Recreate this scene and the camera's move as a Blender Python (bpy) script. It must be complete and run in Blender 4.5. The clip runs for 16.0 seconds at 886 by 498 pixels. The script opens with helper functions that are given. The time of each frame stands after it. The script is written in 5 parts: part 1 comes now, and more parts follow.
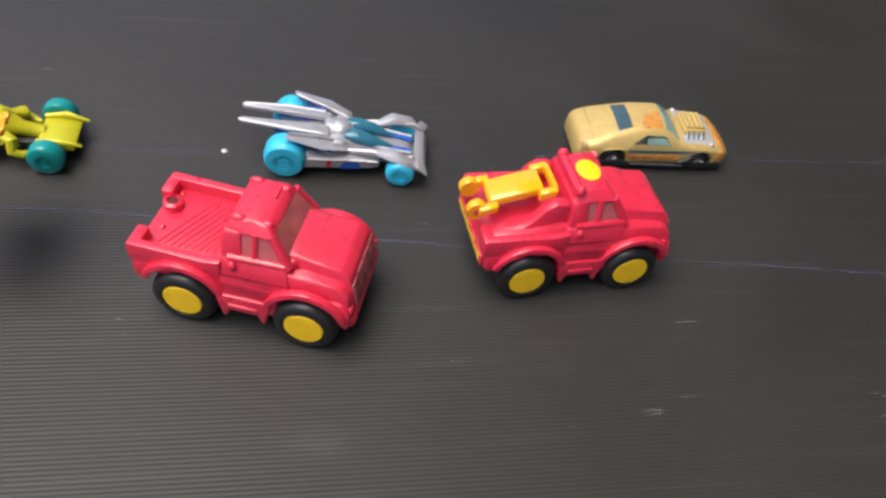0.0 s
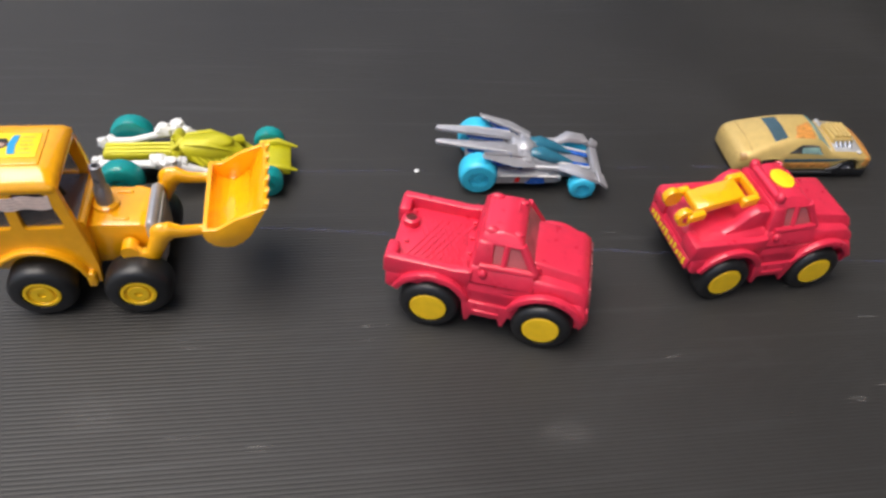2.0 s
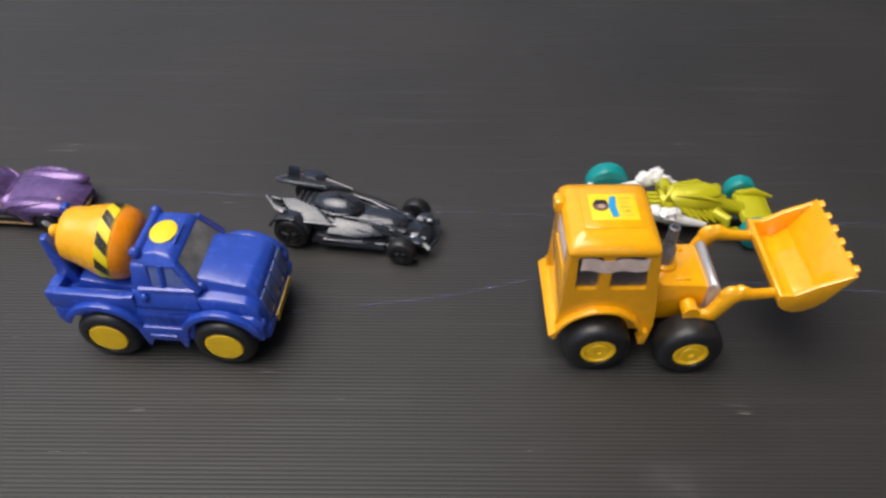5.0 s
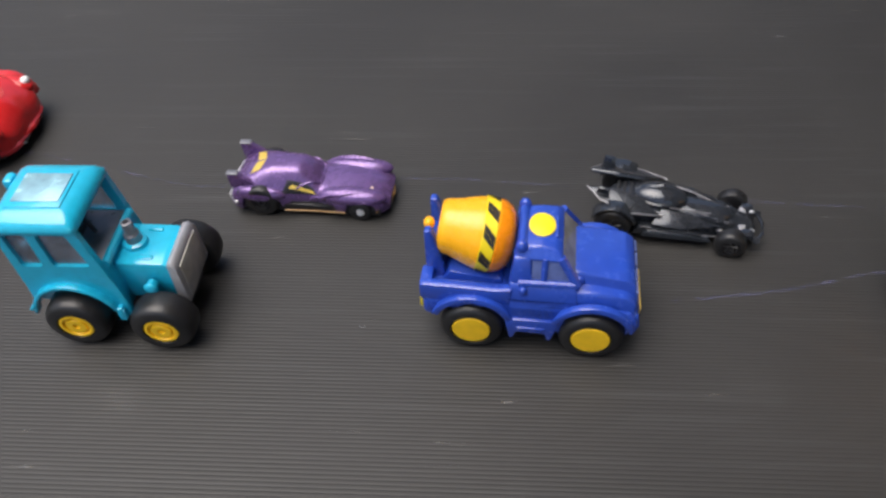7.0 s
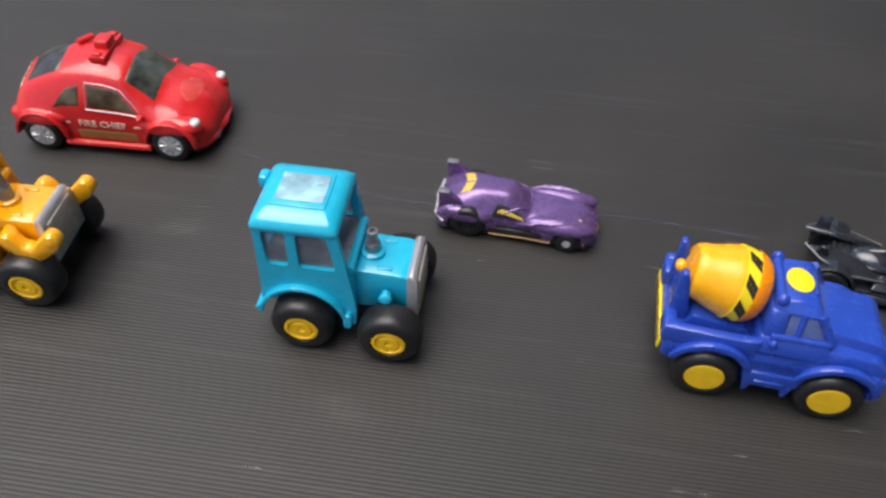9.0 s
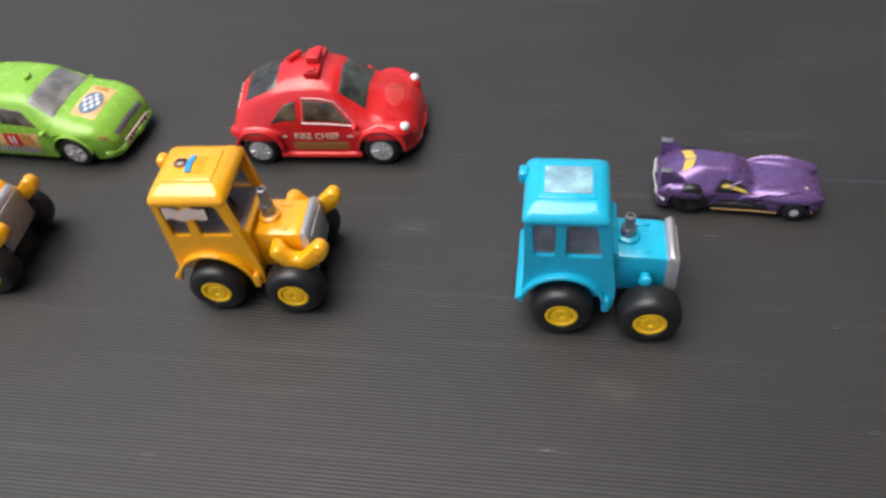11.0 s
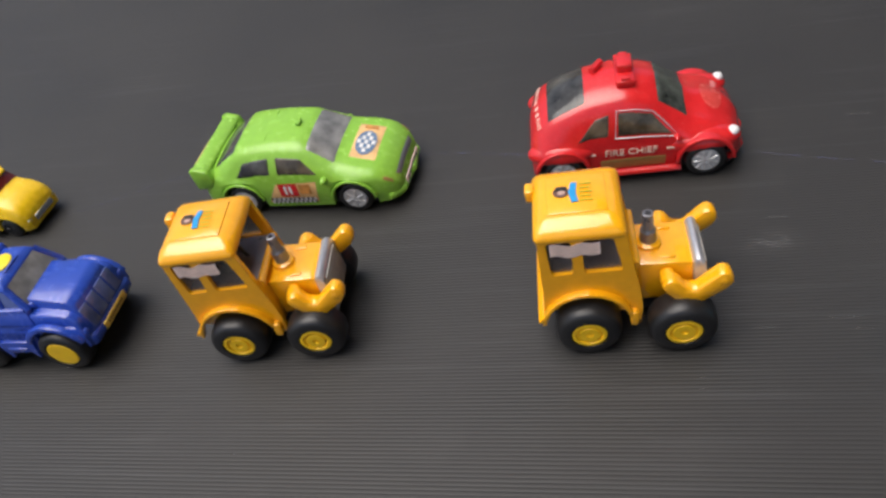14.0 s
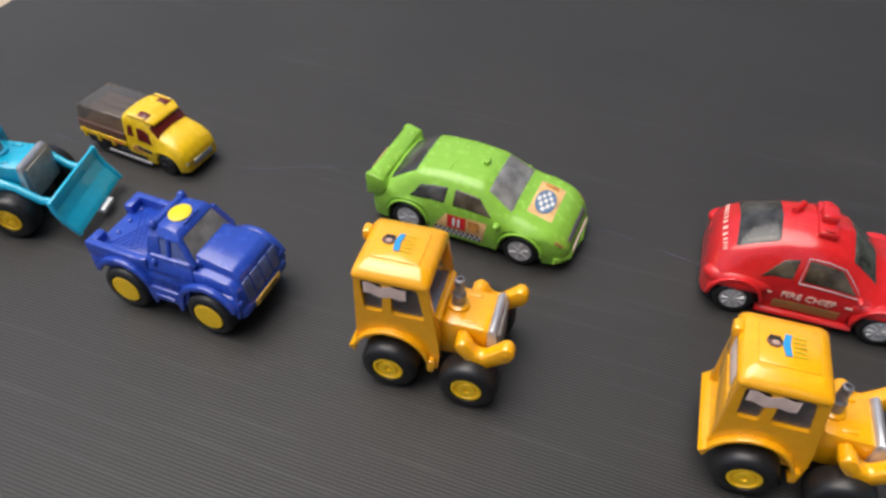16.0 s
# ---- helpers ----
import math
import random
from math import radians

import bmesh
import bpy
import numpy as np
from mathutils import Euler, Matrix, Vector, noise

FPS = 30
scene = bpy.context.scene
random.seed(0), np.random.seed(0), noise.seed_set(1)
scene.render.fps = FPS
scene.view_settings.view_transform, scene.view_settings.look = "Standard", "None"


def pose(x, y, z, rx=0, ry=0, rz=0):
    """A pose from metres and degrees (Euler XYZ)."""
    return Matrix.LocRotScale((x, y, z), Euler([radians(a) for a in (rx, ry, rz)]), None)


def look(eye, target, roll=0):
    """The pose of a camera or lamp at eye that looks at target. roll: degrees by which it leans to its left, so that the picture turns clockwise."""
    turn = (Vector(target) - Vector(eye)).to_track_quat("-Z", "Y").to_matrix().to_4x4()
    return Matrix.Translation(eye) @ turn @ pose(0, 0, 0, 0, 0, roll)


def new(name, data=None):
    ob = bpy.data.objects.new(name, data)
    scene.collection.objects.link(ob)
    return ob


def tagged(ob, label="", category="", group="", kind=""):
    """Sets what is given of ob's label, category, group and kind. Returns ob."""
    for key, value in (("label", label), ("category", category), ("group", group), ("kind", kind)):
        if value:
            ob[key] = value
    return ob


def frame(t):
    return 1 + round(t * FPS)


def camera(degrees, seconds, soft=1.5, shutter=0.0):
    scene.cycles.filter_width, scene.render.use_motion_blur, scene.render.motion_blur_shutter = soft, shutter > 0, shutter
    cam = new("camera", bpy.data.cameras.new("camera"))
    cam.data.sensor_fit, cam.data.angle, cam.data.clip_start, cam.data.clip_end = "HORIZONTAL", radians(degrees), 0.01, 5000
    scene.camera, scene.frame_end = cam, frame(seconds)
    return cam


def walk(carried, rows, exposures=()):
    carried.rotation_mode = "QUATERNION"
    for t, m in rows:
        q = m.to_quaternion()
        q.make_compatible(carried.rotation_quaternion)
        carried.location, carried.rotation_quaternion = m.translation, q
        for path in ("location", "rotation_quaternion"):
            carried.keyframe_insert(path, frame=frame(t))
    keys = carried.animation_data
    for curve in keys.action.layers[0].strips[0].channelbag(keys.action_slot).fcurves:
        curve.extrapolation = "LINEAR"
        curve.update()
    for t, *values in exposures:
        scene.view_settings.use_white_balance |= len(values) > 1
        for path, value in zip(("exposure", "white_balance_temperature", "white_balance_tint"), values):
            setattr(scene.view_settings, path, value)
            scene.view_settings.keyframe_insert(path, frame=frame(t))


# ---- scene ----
CM = 0.01  # toy parts are written in centimetres

# the camera's way, in centimetres and degrees: t, x, y, z, yaw, pitch, roll
PATH = [
    (0, -0.609, -22.714, 22.022, -15.78, -47.74, 10.85),
    (0.5, -1.683, -22.451, 22.260, -14.36, -45.88, 10.59),
    (1, -2.792, -22.470, 22.595, -15.01, -45.21, 10.76),
    (1.5, -5.788, -23.026, 22.825, -14.76, -46.27, 9.68),
    (2, -8.925, -23.341, 22.763, -14.73, -46.74, 8.51),
    (2.5, -12.239, -22.385, 23.097, -13.71, -46.86, 8.10),
    (3, -14.263, -22.247, 22.899, -10.58, -46.89, 5.48),
    (3.5, -16.567, -22.012, 22.732, -8.82, -47.04, 4.25),
    (4, -19.065, -21.810, 22.690, -5.66, -47.10, 2.40),
    (4.5, -22.024, -20.956, 22.590, -3.46, -46.89, 1.60),
    (5, -24.161, -20.327, 22.787, -0.84, -46.84, 0.21),
    (5.2, -25.746, -20.496, 22.886, -0.16, -46.54, -0.06),
    (7.3, -37.252, -19.776, 23.071, 4.27, -48.56, -2.58),
    (7.5, -38.345, -20.056, 22.936, 3.68, -48.01, -0.72),
    (8, -41.419, -20.412, 22.803, 1.18, -46.77, 5.03),
    (8.5, -42.348, -20.665, 22.903, 4.11, -46.19, 7.02),
    (8.7, -43.044, -20.336, 22.886, 4.15, -46.13, 5.78),
    (10.8, -50.990, -19.979, 23.473, 10.22, -47.85, -9.16),
    (11, -51.296, -21.419, 23.916, 11.57, -47.60, -6.77),
    (11.5, -52.862, -23.797, 24.106, 13.87, -46.86, 0.50),
    (12, -55.949, -23.188, 25.770, 13.88, -47.15, 4.65),
    (12.5, -56.242, -21.947, 25.439, 18.53, -44.47, 3.16),
    (13, -62.535, -19.267, 27.195, 7.61, -44.94, 10.30),
    (13.5, -63.818, -18.083, 24.461, 9.22, -45.12, -4.65),
    (14, -63.774, -20.013, 23.143, 17.56, -44.98, -16.55),
    (14.5, -65.134, -23.398, 23.044, 18.47, -45.51, -12.72),
    (15, -69.394, -28.516, 25.776, 12.07, -45.65, 1.75),
    (15.5, -72.261, -26.764, 25.705, 10.67, -42.80, 11.05),
    (16, -70.919, -19.843, 25.481, 17.87, -44.61, 1.40),
]


def aim(x, y, z, yaw, pitch, roll):
    a, b = radians(yaw), radians(pitch)
    eye = Vector((x, y, z)) * CM
    way = Vector((-math.sin(a) * math.cos(b), math.cos(a) * math.cos(b), math.sin(b)))
    return look(eye, eye + way, roll)


# the film camera darkens and brightens a little on its way
EXPOSURE = [(0.0, 0.91), (1.5, 0.84), (2.5, 0.78), (3.2, 0.67), (4.0, 0.41), (4.5, 0.45), (5.2, 0.59), (7.3, 0.74), (11.5, 0.74), (12.5, 0.6), (13.2, 0.5), (14.0, 0.52), (14.6, 0.71), (15.2, 0.78), (16.0, 0.52)]
cam = camera(62.0, 16.0, soft=2.7, shutter=0.12)
walk(cam, [(t, aim(*r)) for t, *r in PATH], exposures=[(t, e, 6500, 10) for t, e in EXPOSURE])

# ---- daylight ----
world = bpy.data.worlds.new("sky")
scene.world = world
world.use_nodes = True
wn = world.node_tree
sky = wn.nodes.new("ShaderNodeTexSky")
sky.sky_type, sky.sun_disc = "NISHITA", False
sky.sun_elevation, sky.sun_rotation = radians(73), radians(255)
sky.air_density, sky.dust_density = 1.0, 4.0
wn.links.new(sky.outputs[0], wn.nodes["Background"].inputs[0])
wn.nodes["Background"].inputs[1].default_value = 0.105
sun = new("sun", bpy.data.lights.new("sun", "SUN"))
sun.data.energy, sun.data.angle, sun.data.color = 2.0, radians(56), (1.0, 0.955, 0.9)
sun.matrix_world = look((-0.3, -0.08, 1.0), (0, 0, 0))


# ---- materials ----
def material(name, colour, rough=0.4, metal=0.0, vary=0.08, grain=260.0, bump=0.12, coat=0.0, clear=0.0, dust=0.06, spec=0.5):
    m = bpy.data.materials.new(name)
    m.use_nodes = True
    n, link = m.node_tree.nodes, m.node_tree.links.new
    b = n["Principled BSDF"]
    b.inputs["Metallic"].default_value = metal
    b.inputs["Coat Weight"].default_value = coat
    b.inputs["Transmission Weight"].default_value = clear
    b.inputs["Specular IOR Level"].default_value = spec
    where = n.new("ShaderNodeTexCoord")
    fine, wide = n.new("ShaderNodeTexNoise"), n.new("ShaderNodeTexNoise")
    for node, scale in ((fine, grain * 5), (wide, grain)):
        node.inputs["Scale"].default_value = scale
        node.inputs["Detail"].default_value = 4
        link(where.outputs["Object"], node.inputs["Vector"])
    # colour: broad fading of the plastic, on car windows painted reflections, with pale dust in specks
    ramp = n.new("ShaderNodeValToRGB")
    ramp.color_ramp.elements[0].position, ramp.color_ramp.elements[1].position = 0.3, 0.75
    ramp.color_ramp.elements[0].color = (*[c * (1 - vary) for c in colour], 1)
    ramp.color_ramp.elements[1].color = (*[min(1, c * (1 + vary)) for c in colour], 1)
    link(wide.outputs["Fac"], ramp.inputs["Fac"])
    specks = n.new("ShaderNodeMapRange")
    specks.inputs["From Min"].default_value, specks.inputs["From Max"].default_value = 0.58, 0.75
    specks.inputs["To Max"].default_value = dust
    link(fine.outputs["Fac"], specks.inputs["Value"])
    mix = n.new("ShaderNodeMix")
    mix.data_type = "RGBA"
    mix.inputs["B"].default_value = (0.55, 0.53, 0.5, 1)
    link(specks.outputs["Result"], mix.inputs["Factor"])
    link(ramp.outputs["Color"], mix.inputs["A"])
    link(mix.outputs["Result"], b.inputs["Base Color"])
    r = n.new("ShaderNodeMapRange")
    r.inputs["To Min"].default_value, r.inputs["To Max"].default_value = max(0.03, rough - 0.1), rough + 0.12
    link(wide.outputs["Fac"], r.inputs["Value"])
    link(r.outputs["Result"], b.inputs["Roughness"])
    if bump:
        bp = n.new("ShaderNodeBump")
        bp.inputs["Strength"].default_value, bp.inputs["Distance"].default_value = bump, 0.0003
        link(fine.outputs["Fac"], bp.inputs["Height"])
        link(bp.outputs["Normal"], b.inputs["Normal"])
    return m


RED = material("red plastic", (0.68, 0.027, 0.066), 0.3, coat=0.25, dust=0.03)
BLUE = material("blue plastic", (0.02, 0.066, 0.42), 0.24, coat=0.4, dust=0.03)
ORANGE = material("orange yellow plastic", (0.95, 0.432, 0.005), 0.18, vary=0.05, coat=0.9, dust=0.02)
TEAL = material("turquoise plastic", (0.012, 0.44, 0.66), 0.2, coat=0.4, dust=0.02)
# clear pane whose pale base colour stands in for lavender reflections
TEALPANE = material("bluish clear plastic paled as reflections", (0.5, 0.55, 0.63), 0.08, vary=0.4, grain=110, clear=0.78, bump=0.03)
RUBBER = material("black rubber", (0.012, 0.012, 0.013), 0.38, dust=0.04)
HUB = material("yellow hub plastic", (0.92, 0.56, 0.015), 0.4)
GREY = material("grey plastic", (0.22, 0.22, 0.24), 0.3, metal=0.5)
SILVERP = material("silver painted plastic", (0.5, 0.5, 0.52), 0.32, metal=0.55)
DARK = material("dark plastic underside", (0.012, 0.012, 0.014), 0.5)
PANE = material("smoky clear window plastic", (0.42, 0.38, 0.36), 0.08, vary=0.3, grain=90, dust=0.03, clear=0.88, bump=0.03)
# opaque grey, its pale tone painted in for reflected sky
CLEAR = material("grey windscreen paled as reflected sky", (0.24, 0.24, 0.23), 0.08, vary=0.5, grain=110)
REDPANE = material("red clear window plastic", (0.42, 0.1, 0.11), 0.14, vary=0.3, grain=90)
# opaque rose, lightened in colour to stand for sky reflected in the screen
REDSCREEN = material("rosy windscreen paled as reflected sky", (0.48, 0.13, 0.14), 0.1, vary=0.4, grain=110)
BLUEPANE = material("blue clear window plastic", (0.1, 0.14, 0.34), 0.12, vary=0.5, grain=110)
STICKER = material("yellow paper sticker", (0.85, 0.66, 0.01), 0.45, vary=0.04)
WHITE = material("white plastic", (0.75, 0.75, 0.74), 0.35)
PALE = material("pale printed sticker", (0.86, 0.66, 0.57), 0.7, vary=0.15, spec=0.2)
BLACK = material("black print", (0.015, 0.013, 0.012), 0.4)
BROWN = material("brown print", (0.13, 0.06, 0.045), 0.4)
SKYBLUE = material("blue print", (0.02, 0.3, 0.62), 0.4)
DRUMRIM = material("deep orange drum plastic", (0.88, 0.27, 0.005), 0.26)
DRUM = material("orange drum plastic", (0.92, 0.43, 0.008), 0.26, vary=0.05)
CHROME = material("bright chrome", (0.72, 0.72, 0.73), 0.16, metal=1.0)
RIM = material("silver wheel plastic", (0.6, 0.6, 0.61), 0.35, metal=0.4)
DIESILVER = material("silver cast metal", (0.5, 0.5, 0.53), 0.4, metal=0.55)
BLUEWHEEL = material("sky blue plastic", (0.04, 0.5, 0.74), 0.35)
TINT = material("teal tinted clear plastic", (0.04, 0.22, 0.33), 0.1, clear=0.35)
DEEPBLUE = material("deep blue paint", (0.02, 0.1, 0.42), 0.25)
LIME = material("yellow green metallic paint", (0.5, 0.47, 0.01), 0.4, metal=0.15)
JADE = material("clear teal plastic", (0.01, 0.36, 0.36), 0.15, clear=0.3)
GUNMETAL = material("black metallic paint", (0.03, 0.035, 0.045), 0.2, metal=0.4, coat=0.6)
PURPLE = material("purple metallic paint", (0.16, 0.09, 0.25), 0.26, metal=0.45, coat=0.4)
GILT = material("gilt print", (0.78, 0.55, 0.1), 0.3, metal=0.3)
GOLD = material("gold metallic paint", (0.6, 0.43, 0.15), 0.32, metal=0.2, dust=0.01, bump=0.05)
SEAGLASS = material("pale green clear plastic", (0.2, 0.32, 0.29), 0.12, vary=0.4, grain=110)
ORANGEP = material("orange print", (0.75, 0.25, 0.04), 0.35)
BLUEGLASS = material("blue clear plastic", (0.05, 0.095, 0.12), 0.12)
REDGLOSS = material("glossy red paint", (0.62, 0.018, 0.02), 0.2, coat=0.4)
GREEN = material("bright green plastic", (0.25, 0.51, 0.055), 0.24)
TAXI = material("yellow paint", (0.86, 0.55, 0.01), 0.25, coat=0.3)
MAROON = material("maroon clear plastic", (0.13, 0.015, 0.012), 0.15)
SMOKE = material("smoked grey clear plastic", (0.3, 0.27, 0.23), 0.1, clear=0.75)
OCHRE = material("dull gold print", (0.36, 0.2, 0.06), 0.4)
# opaque panes; the strong mottling paints in reflections and highlights
SALOON = material("brown window mottled as reflections", (0.085, 0.07, 0.05), 0.08, vary=0.8, grain=110)
SCREEN = material("dark windscreen mottled as reflections", (0.07, 0.08, 0.07), 0.06, vary=0.8, grain=90)
FADED = material("faded red print", (0.6, 0.06, 0.05), 0.25)
PEACH = material("peach printed paper", (0.78, 0.48, 0.2), 0.4, vary=0.3, grain=200)
GREYBLUE = material("grey blue print", (0.12, 0.2, 0.32), 0.4)
# opaque too, light blotches in the colour stand for reflections
BACKGLASS = material("black window mottled as reflections", (0.055, 0.055, 0.052), 0.08, vary=0.8, grain=110)
FLAME = material("worn orange flame print", (0.6, 0.26, 0.06), 0.32, vary=0.4, grain=420)
GRILLE = material("dull beige grille plastic", (0.4, 0.38, 0.34), 0.45, metal=0.2, vary=0.2)
TAN = material("tan print", (0.5, 0.33, 0.27), 0.4)
CREAM = material("cream print", (0.8, 0.62, 0.5), 0.4)


# ---- mesh tools, in centimetres ----
def part(name, bm, mat, parent, label="", tall=1.0):
    """Links a bmesh, drawn in centimetres, as one mesh under a thing or a part; tall stretches it upwards."""
    bmesh.ops.recalc_face_normals(bm, faces=bm.faces)
    bmesh.ops.scale(bm, vec=(CM, CM, CM * tall), verts=bm.verts)
    data = bpy.data.meshes.new(name)
    bm.to_mesh(data)
    bm.free()
    for f in data.polygons:
        f.use_smooth = True
    data.set_sharp_from_angle(angle=radians(38))
    data.materials.append(mat)
    ob = new(name, data)
    ob.parent = parent
    if label:
        ob["label"] = label
    return ob


def thing(name, x, y, turn, label, category, group="", size=1.0):
    ob = new(name)
    ob.empty_display_size = 0.01
    ob.matrix_world = pose(x * CM, y * CM, 0, 0, 0, turn) @ Matrix.Scale(size, 4)
    return tagged(ob, label, category, group)


def join(bm, other):
    data = bpy.data.meshes.new("joined")
    other.to_mesh(data)
    other.free()
    bm.from_mesh(data)
    bpy.data.meshes.remove(data)
    return bm


def rounded(bm, r, seg=2):
    if r:
        bmesh.ops.bevel(bm, geom=list(bm.edges), offset=r, segments=seg, profile=0.5, affect="EDGES", clamp_overlap=True)
    return bm


def prism(profile, half, bevel=0.06, middle=0.0):
    """A side outline (x, z) drawn out to both sides; half: half its width, or a function of x and z."""
    wide = half if callable(half) else (lambda x, z: half)
    bm = bmesh.new()
    near = [bm.verts.new((x, middle - wide(x, z), z)) for x, z in profile]
    far = [bm.verts.new((x, middle + wide(x, z), z)) for x, z in profile]
    bm.faces.new(near)
    bm.faces.new(far[::-1])
    for i in range(len(profile)):
        j = (i + 1) % len(profile)
        bm.faces.new((near[j], near[i], far[i], far[j]))
    bmesh.ops.recalc_face_normals(bm, faces=bm.faces)
    return rounded(bm, bevel)


def box(x0, x1, y0, y1, z0, z1, bevel=0.05):
    return prism([(x0, z0), (x1, z0), (x1, z1), (x0, z1)], abs(y1 - y0) / 2, bevel, (y0 + y1) / 2)


def tube(points, radius, n=10, flat=1.0):
    """A round bar along points; radius: one, or one a point; flat squeezes it sideways."""
    bm = bmesh.new()
    pts = [Vector(p) for p in points]
    radii = radius if isinstance(radius, (list, tuple)) else [radius] * len(pts)
    rings = []
    for i, p in enumerate(pts):
        way = (pts[min(i + 1, len(pts) - 1)] - pts[max(i - 1, 0)]).normalized()
        side = way.cross(Vector((0, 1, 0)))
        side = side.normalized() if side.length > 0.05 else Vector((1, 0, 0))
        up = way.cross(side).normalized()
        rings.append([bm.verts.new(p + side * math.cos(a) * radii[i] + up * math.sin(a) * radii[i] * flat) for a in (math.tau * k / n for k in range(n))])
    for a, b in zip(rings, rings[1:]):
        for k in range(n):
            bm.faces.new((a[k], a[(k + 1) % n], b[(k + 1) % n], b[k]))
    bm.faces.new(rings[0])
    bm.faces.new(rings[-1][::-1])
    bmesh.ops.recalc_face_normals(bm, faces=bm.faces)
    return bm


def turned(outline, centre, n=28, axis="y"):
    """An outline (radius, along) turned round an axis through centre."""
    bm = bmesh.new()
    rings = []
    for r, s in outline:
        ring = []
        for k in range(n):
            c, d = r * math.cos(math.tau * k / n), r * math.sin(math.tau * k / n)
            v = {"y": (c, s, d), "x": (s, c, d), "z": (c, d, s)}[axis]
            ring.append(bm.verts.new(Vector(centre) + Vector(v)))
        rings.append(ring)
    for a, b in zip(rings, rings[1:]):
        for k in range(n):
            bm.faces.new((a[k], a[(k + 1) % n], b[(k + 1) % n], b[k]))
    bm.faces.new(rings[0])
    bm.faces.new(rings[-1])
    bmesh.ops.recalc_face_normals(bm, faces=bm.faces)
    return bm


def slab(corners, thick=0.05, bevel=0.0):
    """A flat plate with the given corners, thickened to both sides."""
    pts = [Vector(c) for c in corners]
    up = (pts[1] - pts[0]).cross(pts[2] - pts[0]).normalized() * thick / 2
    bm = bmesh.new()
    a = [bm.verts.new(p + up) for p in pts]
    b = [bm.verts.new(p - up) for p in pts]
    bm.faces.new(a)
    bm.faces.new(b[::-1])
    for i in range(len(pts)):
        j = (i + 1) % len(pts)
        bm.faces.new((a[i], b[i], b[j], a[j]))
    bmesh.ops.recalc_face_normals(bm, faces=bm.faces)
    return rounded(bm, bevel)


def oval(x, y, z, rx, ry, thick=0.05, tilt=0.0):
    bm = turned([(1, 0), (1, thick * 0.7), (0.93, thick)], (0, 0, 0), 32, "z")
    bmesh.ops.transform(bm, matrix=pose(x, y, z, 0, tilt, 0) @ Matrix.Diagonal((rx, ry, 1, 1)), verts=bm.verts)
    return bm


def lump(x, y, z, rx, ry, rz, n=10, rough=0.0, seed=0):
    bm = bmesh.new()
    bmesh.ops.create_uvsphere(bm, u_segments=n + 4, v_segments=n, radius=1)
    for v in bm.verts:
        v.co *= 1 + rough * noise.noise(v.co * 1.7 + Vector((seed, 0, 0)))
    bmesh.ops.transform(bm, matrix=Matrix.Translation((x, y, z)) @ Matrix.Diagonal((rx, ry, rz, 1)), verts=bm.verts)
    return bm


def stacked(levels, bevel=0.08, seg=3):
    """Rectangles (z, x0, x1, half width) joined one above the other into a closed block."""
    bm = bmesh.new()
    rings = [[bm.verts.new(p) for p in ((x0, -w, z), (x1, -w, z), (x1, w, z), (x0, w, z))] for z, x0, x1, w in levels]
    for p, q in zip(rings, rings[1:]):
        for k in range(4):
            bm.faces.new((p[k], p[(k + 1) % 4], q[(k + 1) % 4], q[k]))
    bm.faces.new(rings[0][::-1])
    bm.faces.new(rings[-1])
    bmesh.ops.recalc_face_normals(bm, faces=bm.faces)
    return rounded(bm, bevel, seg)


def all_of(*pieces):
    bm = bmesh.new()
    for p in pieces:
        join(bm, p)
    return bm


def arc(cx, cz, r, a0, a1, n=9):
    return [(cx + r * math.cos(radians(a0 + (a1 - a0) * k / (n - 1))), cz + r * math.sin(radians(a0 + (a1 - a0) * k / (n - 1)))) for k in range(n)]


def window_panel(outline, holes, y0, y1, bevel=0.05):
    """A plate in the x-z plane with openings cut right through it."""
    bm = bmesh.new()
    for ring in [outline] + holes:
        vs = [bm.verts.new((a, y0, z)) for a, z in ring]
        for a, b in zip(vs, vs[1:] + vs[:1]):
            bm.edges.new((a, b))
    bmesh.ops.triangle_fill(bm, use_beauty=True, use_dissolve=False, edges=bm.edges)
    back = bmesh.ops.extrude_face_region(bm, geom=list(bm.faces))
    bmesh.ops.translate(bm, vec=(0, y1 - y0, 0), verts=[g for g in back["geom"] if isinstance(g, bmesh.types.BMVert)])
    bmesh.ops.recalc_face_normals(bm, faces=bm.faces)
    rims = [e for e in bm.edges if len(e.link_faces) == 2 and e.calc_face_angle() > 1.2]
    bmesh.ops.bevel(bm, geom=rims, offset=bevel, segments=2, affect="EDGES", clamp_overlap=True)
    return bm


def soft_corners(ring, r=0.14, n=3):
    """The ring of (x, z) corners, each one rounded off."""
    out = []
    for i, p in enumerate(ring):
        a, b, c = Vector(ring[i - 1]), Vector(p), Vector(ring[(i + 1) % len(ring)])
        p0, p1 = b + (a - b).normalized() * r, b + (c - b).normalized() * r
        for k in range(n + 1):
            t = k / n
            out.append(tuple(p0 * (1 - t) ** 2 + b * 2 * t * (1 - t) + p1 * t * t))
    return out


def flare(cx, cz, r, y0, y1, thick=0.16, a0=8, a1=172):
    """A wheel arch's rim."""
    ring = arc(cx, cz, r, a0, a1, 12) + arc(cx, cz, r + thick, a1, a0, 12)
    return prism(ring, abs(y1 - y0) / 2, 0.05, (y0 + y1) / 2)


